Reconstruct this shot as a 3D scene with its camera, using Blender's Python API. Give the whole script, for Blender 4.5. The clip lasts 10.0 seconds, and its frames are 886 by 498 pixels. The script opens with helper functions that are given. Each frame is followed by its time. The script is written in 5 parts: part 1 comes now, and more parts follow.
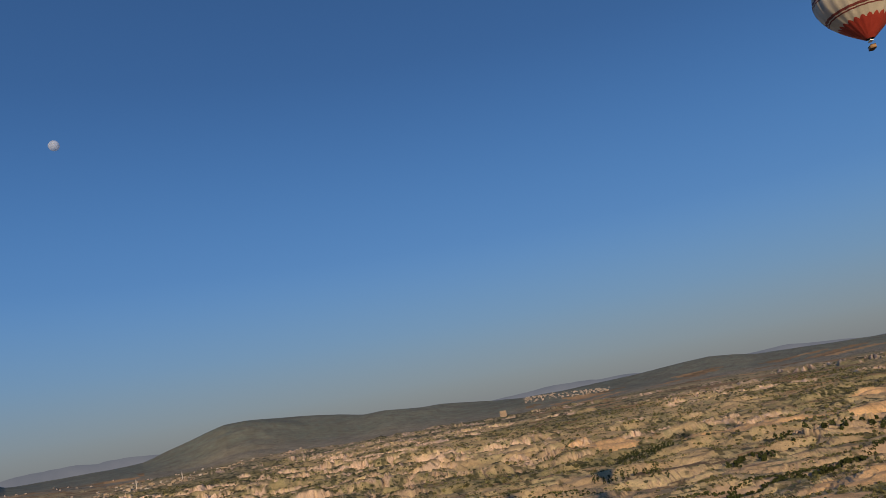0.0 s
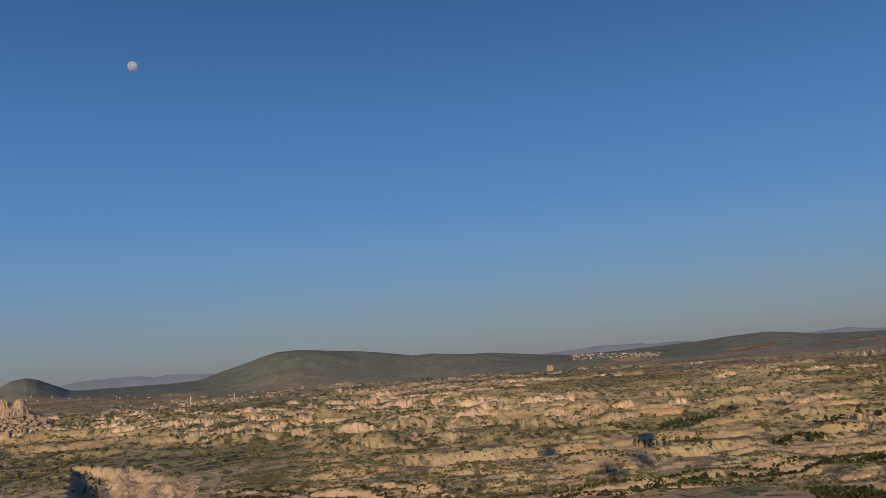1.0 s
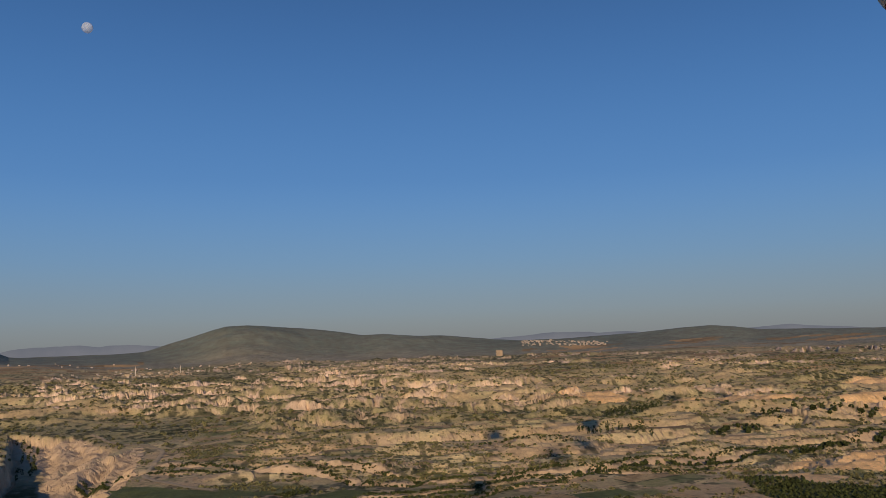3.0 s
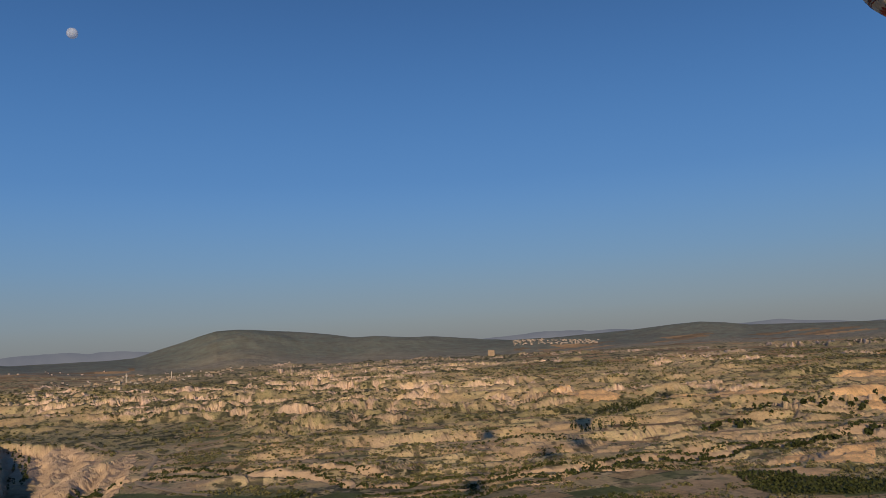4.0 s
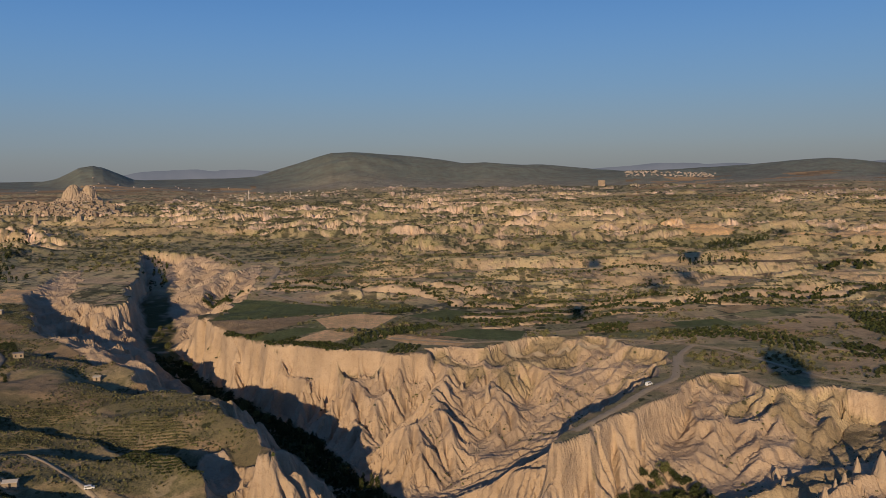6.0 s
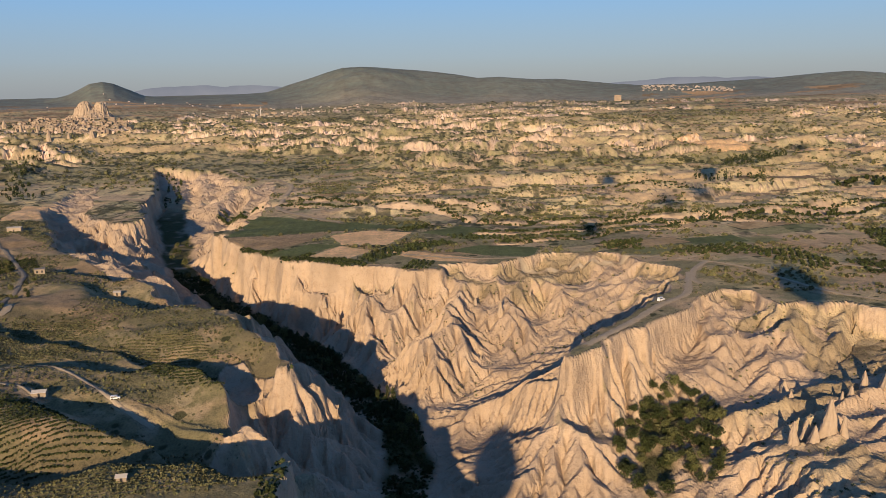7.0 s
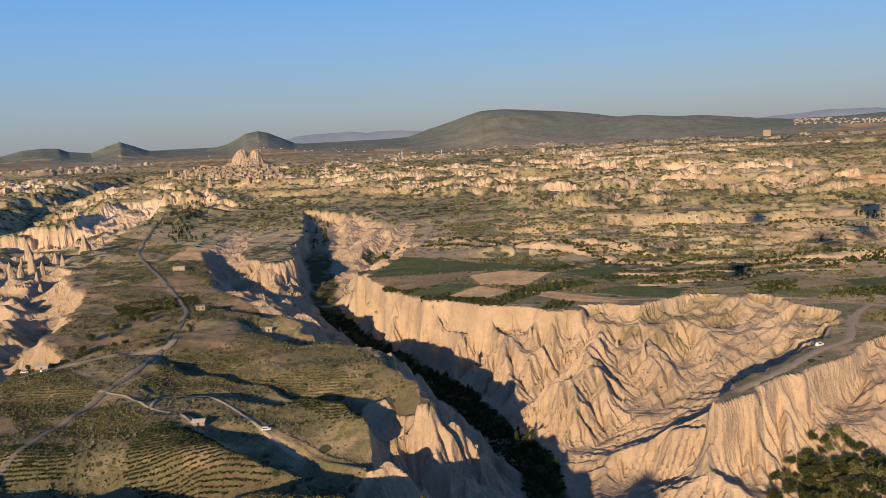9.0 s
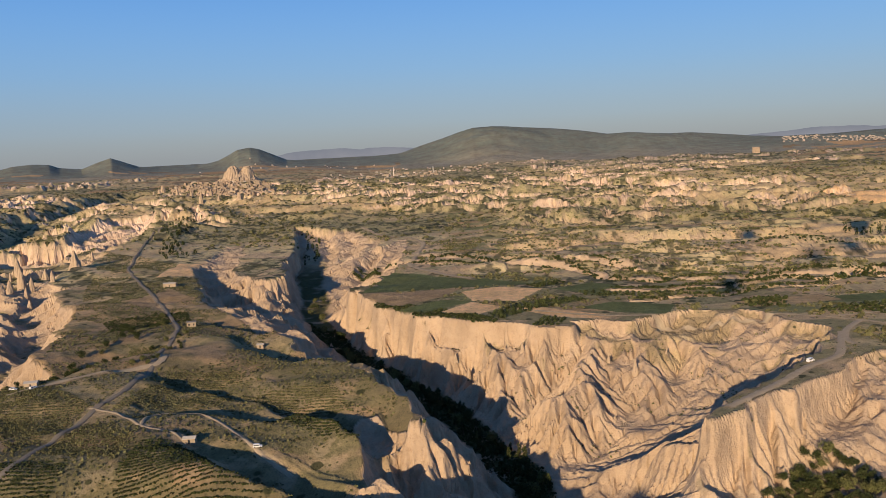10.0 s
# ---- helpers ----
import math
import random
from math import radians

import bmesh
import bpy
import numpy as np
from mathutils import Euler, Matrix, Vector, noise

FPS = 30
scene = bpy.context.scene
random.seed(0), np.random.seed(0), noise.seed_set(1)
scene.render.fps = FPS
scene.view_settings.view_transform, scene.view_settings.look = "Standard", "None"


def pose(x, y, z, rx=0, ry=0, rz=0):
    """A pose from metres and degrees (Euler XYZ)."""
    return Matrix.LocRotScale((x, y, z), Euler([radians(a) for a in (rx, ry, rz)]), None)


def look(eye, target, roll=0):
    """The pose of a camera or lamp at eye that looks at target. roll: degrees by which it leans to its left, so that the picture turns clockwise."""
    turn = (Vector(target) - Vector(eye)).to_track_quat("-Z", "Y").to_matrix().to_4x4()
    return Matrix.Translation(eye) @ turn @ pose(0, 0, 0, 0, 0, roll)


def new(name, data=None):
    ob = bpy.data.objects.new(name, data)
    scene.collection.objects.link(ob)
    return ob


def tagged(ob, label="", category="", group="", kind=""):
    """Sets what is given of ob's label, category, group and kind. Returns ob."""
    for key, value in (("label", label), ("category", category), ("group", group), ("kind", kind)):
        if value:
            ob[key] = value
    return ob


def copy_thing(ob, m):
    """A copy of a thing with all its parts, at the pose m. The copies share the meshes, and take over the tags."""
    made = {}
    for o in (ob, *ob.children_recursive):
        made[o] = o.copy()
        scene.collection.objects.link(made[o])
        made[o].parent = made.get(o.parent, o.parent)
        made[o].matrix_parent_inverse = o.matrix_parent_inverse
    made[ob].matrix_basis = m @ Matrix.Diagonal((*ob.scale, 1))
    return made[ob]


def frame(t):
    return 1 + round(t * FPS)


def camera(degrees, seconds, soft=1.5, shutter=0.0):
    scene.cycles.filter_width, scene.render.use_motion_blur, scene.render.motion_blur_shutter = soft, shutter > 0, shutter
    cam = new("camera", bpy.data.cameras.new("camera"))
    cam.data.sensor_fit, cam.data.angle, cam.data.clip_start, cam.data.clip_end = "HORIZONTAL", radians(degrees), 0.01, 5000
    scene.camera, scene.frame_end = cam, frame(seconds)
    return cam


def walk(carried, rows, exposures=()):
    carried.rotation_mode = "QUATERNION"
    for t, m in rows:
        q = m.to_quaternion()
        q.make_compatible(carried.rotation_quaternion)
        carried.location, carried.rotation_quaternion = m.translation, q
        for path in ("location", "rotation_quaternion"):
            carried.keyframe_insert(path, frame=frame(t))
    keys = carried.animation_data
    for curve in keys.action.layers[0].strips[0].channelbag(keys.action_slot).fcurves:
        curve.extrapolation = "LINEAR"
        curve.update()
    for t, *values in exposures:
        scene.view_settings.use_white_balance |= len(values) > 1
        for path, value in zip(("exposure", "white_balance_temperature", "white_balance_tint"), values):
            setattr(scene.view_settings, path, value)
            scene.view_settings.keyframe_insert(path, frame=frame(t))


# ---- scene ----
cam = camera(58.2, 10.0, soft=0.6)
# seconds, yaw, pitch, roll in degrees; the balloon drifts slowly backwards
ROWS = [
    (0, -10.17, 11.24, -9.70),
    (0.5, -7.31, 8.24, -4.73),
    (1, -5.43, 8.03, -3.95),
    (1.5, -5.97, 6.57, -3.77),
    (2, -6.62, 5.36, -3.28),
    (2.5, -7.41, 5.49, -2.65),
    (3, -8.63, 6.58, -1.78),
    (4.5, -10.61, 6.42, -4.14),
    (5, -14.77, 4.57, -3.05),
    (5.5, -17.41, 2.52, -0.68),
    (6, -1.11, -5.54, -0.93),
    (7.5, -0.00, -11.73, -1.15),
    (8, 0.81, -11.40, -1.23),
    (8.5, 6.15, -9.41, -2.18),
    (9, 9.88, -8.25, -2.74),
    (9.5, 10.75, -7.24, -2.83),
    (10, 9.19, -7.10, -2.64),
]
EYE = Vector((0.0, 0.0, 120.0))
DRIFT = Vector((-0.397, -0.608, -0.114))


def eye_pose(t, yaw, pitch, roll):
    p = EYE + DRIFT * t
    return pose(p.x, p.y, p.z, 0, 0, yaw) @ pose(0, 0, 0, 90 + pitch) @ pose(0, 0, 0, 0, 0, roll)


walk(cam, [(t, eye_pose(t, a, b, c)) for t, a, b, c in ROWS],
     exposures=[(0.0, -0.36), (3.0, -0.34), (5.5, -0.32), (6.0, -0.28), (6.3, -0.1), (7.3, 0.4), (8.5, 0.36), (10.0, 0.26)])

# ---- light ----
SUN_AZ, SUN_EL = 12.0, 13.8          # the light goes 12 degrees to the right of straight ahead
to_sun = Vector((-math.sin(radians(SUN_AZ)) * math.cos(radians(SUN_EL)),
                 -math.cos(radians(SUN_AZ)) * math.cos(radians(SUN_EL)), math.sin(radians(SUN_EL))))
world = bpy.data.worlds.new("morning_sky")
scene.world = world
world.use_nodes = True
wn = world.node_tree
sky = wn.nodes.new("ShaderNodeTexSky")
sky.sky_type = "NISHITA"
sky.sun_disc = False
sky.sun_elevation = radians(SUN_EL)
sky.sun_rotation = radians(180 + SUN_AZ)
sky.altitude = 1200
sky.air_density, sky.dust_density, sky.ozone_density = 1.0, 1.2, 1.5
scaled = wn.nodes.new("ShaderNodeVectorMath")
scaled.operation = "SCALE"
scaled.inputs["Scale"].default_value = 0.10
wn.links.new(sky.outputs[0], scaled.inputs[0])
# morning haze: the clear sky pales towards a mauve-grey horizon
where = wn.nodes.new("ShaderNodeTexCoord")
split = wn.nodes.new("ShaderNodeSeparateXYZ")
wn.links.new(where.outputs["Generated"], split.inputs[0])
haze = wn.nodes.new("ShaderNodeValToRGB")
haze.color_ramp.interpolation = "B_SPLINE"
while len(haze.color_ramp.elements) < 6:
    haze.color_ramp.elements.new(0.5)
for e, (h, c) in zip(haze.color_ramp.elements, [(0.0, (0.21, 0.235, 0.275)), (0.035, (0.235, 0.285, 0.35)), (0.10, (0.178, 0.345, 0.56)),
                                                (0.20, (0.095, 0.295, 0.70)), (0.42, (0.034, 0.130, 0.375)), (0.8, (0.03, 0.075, 0.19))]):
    e.position, e.color = h, (*c, 1)
wn.links.new(split.outputs["Z"], haze.inputs[0])
blend = wn.nodes.new("ShaderNodeMix")
blend.data_type = "RGBA"
blend.inputs[0].default_value = 0.85
wn.links.new(scaled.outputs[0], blend.inputs[6])
wn.links.new(haze.outputs[0], blend.inputs[7])
wn.links.new(blend.outputs[2], wn.nodes["Background"].inputs[0])
wn.nodes["Background"].inputs[1].default_value = 1.0
sun = new("sun", bpy.data.lights.new("sun", "SUN"))
sun.data.energy, sun.data.angle, sun.data.color = 5.0, radians(0.53), (1.0, 0.735, 0.455)
sun.matrix_world = look(to_sun * 400, (0, 0, 0))


# ---- noise and plan helpers ----
def lattice(ix, iy, seed):
    h = (ix.astype(np.int64) * 374761393 + iy.astype(np.int64) * 668265263 + seed * 974634541) & 0xFFFFFFFF
    h = ((h ^ (h >> 13)) * 1274126177) & 0xFFFFFFFF
    return ((h ^ (h >> 16)) & 0xFFFF) / 65535.0 * 2 - 1


def vnoise(x, y, seed=0):
    """Smooth noise in -1..1."""
    fx, fy = np.floor(x), np.floor(y)
    u, v = x - fx, y - fy
    u, v = u * u * u * (u * (u * 6 - 15) + 10), v * v * v * (v * (v * 6 - 15) + 10)
    a, b = lattice(fx, fy, seed), lattice(fx + 1, fy, seed)
    c, d = lattice(fx, fy + 1, seed), lattice(fx + 1, fy + 1, seed)
    return (a + (b - a) * u) * (1 - v) + (c + (d - c) * u) * v


def fbm(x, y, seed=0, octaves=4, gain=0.5):
    out, amp, tot = 0, 1.0, 0
    for k in range(octaves):
        ca, sa = math.cos(k * 0.9), math.sin(k * 0.9)
        out = out + amp * vnoise((x * ca - y * sa) * 2 ** k + 17.3 * k, (x * sa + y * ca) * 2 ** k, seed + 31 * k)
        tot += amp
        amp *= gain
    return out / tot * 1.4


def step(a, b, x):
    u = np.clip((x - a) / (b - a), 0, 1)
    return u * u * (3 - 2 * u)


def soft_min(a, b, k):
    h = np.clip(0.5 + 0.5 * (b - a) / k, 0, 1)
    return np.where(a > 1e6, b, b + (a - b) * h - k * h * (1 - h))


def to_line(points, x, y):
    """Distance to a bent line, the way along it, and the height carried by its points (third value)."""
    best = np.full(x.shape, 1e18)
    along, carried = np.zeros(x.shape), np.zeros(x.shape)
    s0 = 0.0
    for p, q in zip(points[:-1], points[1:]):
        dx, dy = q[0] - p[0], q[1] - p[1]
        n = math.hypot(dx, dy)
        t = np.clip(((x - p[0]) * dx + (y - p[1]) * dy) / (n * n), 0, 1)
        d = (x - p[0] - t * dx) ** 2 + (y - p[1] - t * dy) ** 2
        m = d < best
        best[m] = d[m]
        along[m] = (s0 + t * n)[m]
        if len(p) > 2:
            carried[m] = (p[2] + t * (q[2] - p[2]))[m]
        s0 += n
    return np.sqrt(best), along, carried


def within(ring, x, y):
    inside = np.zeros(x.shape, bool)
    for (ax, ay), (bx, by) in zip(ring, ring[1:] + ring[:1]):
        if ay != by:
            inside ^= ((ay > y) != (by > y)) & (x < (bx - ax) * (y - ay) / (by - ay) + ax)
    return inside


# ---- the plan, in metres: x to the right, y ahead, the plateau at z = 0 ----
RIM_EAST = [(-445, 1233), (-396, 1222), (-364, 1193), (-349, 1204), (-313, 1152), (-278, 1080), (-262, 1050), (-246, 990), (-241, 1066), (-224, 1065),
            (-205, 954), (-185, 805), (-186, 731), (-191, 700), (-206, 686), (-184, 648), (-160, 609), (-143, 592), (-126, 575), (-109, 556), (-84, 539),
            (-67, 526), (-47, 525), (-31, 513), (-9, 511), (-3, 528), (15, 536), (28, 522), (39, 524), (50, 538), (59, 549), (77, 557), (97, 559),
            (116, 549), (131, 529), (143, 506), (148, 486), (147, 466), (133, 458), (128, 432), (116, 418), (99, 400), (83, 378), (65, 357), (53, 336)]
RIM_RIGHT = [(57, 334), (68, 343), (81, 360), (105, 385), (118, 396), (132, 408), (145, 429), (162, 442), (172, 436), (178, 411), (193, 418), (200, 407),
             (214, 412), (224, 402), (250, 384), (285, 345), (330, 260)]
RIM_WEST = [(330, 100), (200, 72), (60, 70), (-20, 110), (-50, 170), (-56, 238), (-60, 262), (-76, 268), (-93, 266), (-96, 280), (-84, 290), (-98, 310),
            (-96, 322), (-106, 348), (-111, 372), (-100, 371), (-86, 352), (-77, 338), (-71, 336), (-73, 348), (-84, 368), (-98, 386), (-115, 411),
            (-135, 435), (-155, 460), (-174, 475), (-196, 507), (-229, 533), (-262, 573), (-307, 616), (-361, 713), (-413, 803), (-442, 890), (-488, 1055),
            (-466, 1070), (-416, 959), (-408, 923), (-380, 830), (-329, 768), (-303, 746), (-291, 752), (-309, 809), (-346, 913), (-365, 1007), (-428, 1173)]
RIM_LEFT = [(-300, 330), (-330, 395), (-322, 428), (-366, 466), (-372, 520), (-395, 545), (-424, 605), (-470, 650), (-503, 690),
            (-520, 740), (-570, 773), (-596, 899), (-635, 1008), (-693, 1213), (-780, 1400), (-860, 1380), (-850, 1240),
            (-790, 1130), (-860, 1098), (-960, 1050), (-1100, 900), (-1000, 600), (-700, 380), (-420, 280)]
# crests inside the canyon, with their heights
SPUR_NOSE = [(55, 336, -2), (52, 330, -9), (48, 322, -16), (49, 308, -25), (53, 292, -34), (58, 276, -43)]
CRESTS = [SPUR_NOSE, [(-72, 338, -11), (-67, 324, -15), (-60, 319, -25), (-46, 328, -38), (-32, 339, -47)],
          [(-278, 1080, -1), (-272, 991, -7), (-271, 945, -14), (-263, 886, -25)], [(-246, 1030, -1), (-236, 952, -6), (-228, 874, -18)],
          [(-364, 1196, -1), (-337, 1083, -10), (-304, 986, -20)], [(-329, 768, -1), (-298, 718, -13), (-285, 700, -24)],
          [(-204, 687, -1), (-218, 680, -12), (-236, 684, -28)],
          [(14, 534, -2), (9, 511, -8), (2, 470, -14), (7, 452, -15), (-5, 439, -17), (-21, 430, -20), (-36, 430, -30)],
          [(7, 452, -15), (11, 429, -22), (16, 418, -33)], [(-10, 434, -18), (-7, 409, -28), (-2, 398, -42)],
          [(42, 530, -3), (46, 509, -10), (42, 488, -14), (43, 466, -19), (45, 448, -27)], [(52, 503, -11), (68, 492, -12), (79, 490, -13), (80, 467, -18)]]
CRESTS_WALL = [[(-110, 556, -2), (-100, 540, -9), (-84, 518, -18), (-74, 510, -30)], [(-67, 526, -2), (-58, 508, -10), (-46, 484, -20), (-38, 470, -34)],
               [(-31, 513, -2), (-32, 492, -14), (-36, 474, -26)], [(138, 506, -2), (109, 500, -9), (88, 484, -14), (71, 464, -20)],
               [(165, 440, -1), (148, 402, -7), (132, 373, -14), (123, 352, -20)], [(194, 416, -1), (175, 386, -7), (172, 369, -12), (156, 352, -18)],
               [(216, 410, -1), (190, 373, -9), (186, 360, -15)], [(104, 384, -1), (98, 362, -11), (94, 346, -20)], [(70, 345, -3), (66, 332, -14), (66, 316, -30)], [(54, 340, -4), (38, 357, -17), (23, 376, -33)], [(49, 318, -18), (29, 332, -34), (7, 344, -47)],
               [(-150, 600, -2), (-150, 578, -18), (-146, 566, -34)], [(-92, 352, -7), (-92, 340, -12), (-84, 326, -21)]]
STREAM = [(-440, 1245, -3), (-374, 1115, -14), (-340, 1000, -23), (-319, 920, -29), (-279, 807, -34), (-246, 714, -38), (-212, 650, -41), (-162, 572, -43),
          (-120, 523, -45), (-86, 480, -46), (-59, 435, -48), (-39, 398, -49), (-24, 370, -50), (-20, 335, -51), (-20, 295, -52), (-20, 240, -53), (20, 170, -54)]
GULLIES = [[(139, 472, -6), (120, 462, -13), (99, 454, -19), (81, 447, -24), (64, 443, -28), (40, 438, -33), (21, 421, -39), (9, 405, -44), (-12, 386, -48), (-28, 374, -50)],
           [(1, 534, -4), (-9, 518, -15), (-20, 482, -29), (-30, 466, -37), (-44, 448, -44), (-59, 435, -48)],
           [(27, 524, -5), (22, 493, -19), (17, 464, -26), (27, 446, -33), (21, 421, -39)],
           [(67, 556, -4), (62, 519, -15), (57, 481, -24), (58, 446, -29), (40, 438, -33)],
           [(122, 545, -3), (105, 517, -9), (86, 510, -12), (62, 519, -13)],
           [(-252, 1001, -9), (-248, 930, -25), (-246, 871, -31), (-279, 807, -35)],
           [(-484, 1050, -3), (-434, 914, -7), (-396, 814, -14), (-350, 735, -23), (-308, 682, -30), (-262, 668, -37), (-222, 664, -41)],
           [(-105, 352, -8), (-97, 327, -13), (-87, 315, -22), (-70, 312, -34), (-50, 312, -45), (-20, 308, -52)],
           [(-90, 272, -10), (-80, 276, -20), (-66, 278, -32), (-48, 280, -45), (-20, 280, -52)],
           [(-76, 345, -8), (-62, 352, -24), (-46, 362, -42), (-24, 370, -50)], [(-90, 385, -7), (-78, 392, -20), (-66, 402, -38), (-46, 410, -48)]]
GULLIES_RIGHT = [[(330, 330, -9), (260, 372, -12), (222, 390, -14), (187, 355, -18), (157, 346, -21), (135, 341, -24), (115, 335, -27), (95, 324, -32), (86, 305, -36),
                  (78, 284, -40), (58, 235, -47), (20, 170, -54)],
                 [(330, 220, -18), (240, 280, -22), (174, 300, -27), (145, 298, -30), (122, 300, -32), (104, 305, -34), (86, 305, -36)],
                 [(141, 424, -4), (128, 395, -11), (114, 372, -18), (108, 355, -22)], [(176, 432, -4), (154, 390, -12), (146, 365, -18), (138, 346, -23)],
                 [(207, 410, -4), (184, 376, -12), (170, 352, -19)], [(84, 362, -3), (82, 348, -14), (80, 330, -27), (84, 318, -33)]]
HOLLOWS = [[(-172, 322, 2), (-144, 300, 8), (-121, 290, 11), (-95, 268, 14), (-70, 250, 18)], [(-160, 330, 2), (-129, 314, 5), (-105, 302, 8), (-90, 296, 11)],
           [(-205, 412, 2), (-161, 384, 5), (-137, 369, 7), (-112, 358, 9), (-96, 340, 12)], [(-276, 556, 3), (-248, 544, 5), (-221, 531, 7)],
           [(-234, 503, 3), (-198, 482, 6), (-172, 466, 8)], [(-244, 412, 3), (-215, 404, 5), (-182, 395, 5)],
           [(-230, 256, 5), (-194, 262, 7), (-147, 256, 8), (-119, 266, 9), (-98, 262, 10)], [(-219, 360, 2), (-208, 369, 4), (-180, 369, 5), (-150, 360, 4)],
           [(-322, 400, 3), (-305, 432, 6), (-288, 462, 4)]]
ARROYO = [(-260, 905), (-208, 858), (-144, 823), (-68, 780), (-18, 772), (14, 729), (21, 700), (70, 675), (80, 686), (110, 685), (145, 685), (167, 695),
          (200, 696), (220, 690), (252, 690), (298, 715), (336, 721), (382, 727), (437, 745), (516, 753), (600, 790)]
ARROYO_B = [(31, 642), (49, 638), (73, 637), (94, 648), (120, 642), (146, 663), (172, 682), (200, 669), (223, 682), (255, 670), (300, 664), (360, 690)]
ARROYO_C = [(-170, 900), (-98, 840), (-30, 800), (20, 784), (49, 754), (75, 720), (80, 690)]
ARROYO_D = [(40, 597), (60, 598), (69, 608), (89, 612), (107, 608), (134, 630), (153, 643), (200, 648)]
FAR_VALLEY = [(-800, 960), (-901, 1105), (-1000, 1300), (-1060, 1440), (-1080, 1540), (-1122, 1684), (-1160, 1850), (-1180, 2000)]
BANK_RIGHT = [(640, 960), (700, 905), (742, 858), (780, 820), (800, 760), (860, 700)]
BANK_RIGHT_B = [(560, 770), (610, 730), (640, 690), (690, 668), (760, 640)]

OUTCROPS = [(-360, 1590), (-240, 1480), (-130, 2200), (-80, 1390), (-20, 1220), (40, 1210), (110, 1150), (210, 1530), (260, 2130), (290, 1520),
            (50, 2300), (-440, 1570), (-410, 1730), (-590, 1740), (-460, 2260)]


def bowl(r):
    """The wide basin: level near by, rising towards its far edge."""
    return np.interp(r, [0, 1150, 1300, 1700, 2400, 3200, 4000, 4700, 5000], [0, 2, 7, 22, 38, 56, 74, 96, 102])


# far hills: azimuth to the left in degrees and height over the basin
HILLS_WEST = [(60.0, 30.4), (50.0, 22.4), (44.0, 23.0), (41.0, 15.9), (38.48, 19.2), (37.3, 42.5), (36.2, 49.4), (35.2, 42.8), (34.6, 23.3),
              (33.3, 12.5), (32.4, 43.1), (31.49, 66.3), (30.6, 40.7), (29.8, 17.2), (28.5, 0.0), (26.0, 0.0), (24.63, 25.8), (23.9, 53.4),
              (23.3, 80.7), (22.48, 90.8), (21.9, 82.5), (20.9, 50.0), (20.0, 17.5), (18.0, 0.0), (16.0, 0.0), (13.3, 10.2), (12.07, 15.8),
              (10.4, 56.6), (8.81, 93.9)]
HILLS_EAST = [(7.6, 125.4), (6.77, 143.7), (5.37, 148.5), (4.0, 141.5), (2.79, 130.5), (0.83, 116.7), (-1.12, 96.3), (-2.65, 77.1), (-4.18,
              82.1), (-5.5, 72.8), (-6.8, 64.5), (-8.26, 63.1), (-9.5, 52.8), (-10.42, 44.0), (-12.0, 31.1), (-13.88, 25.4), (-16.0, 27.6),
              (-18.0, 27.1), (-20.07, 32.9), (-22.09, 40.6), (-24.51, 58.5), (-26.9, 69.8), (-28.5, 59.5), (-30.02, 40.5), (-35.7, 38.7),
              (-38.56, 32.7), (-42.0, 0.0), (-46.2, 20.9), (-60.0, 21.2)]
HILLS = HILLS_WEST + HILLS_EAST


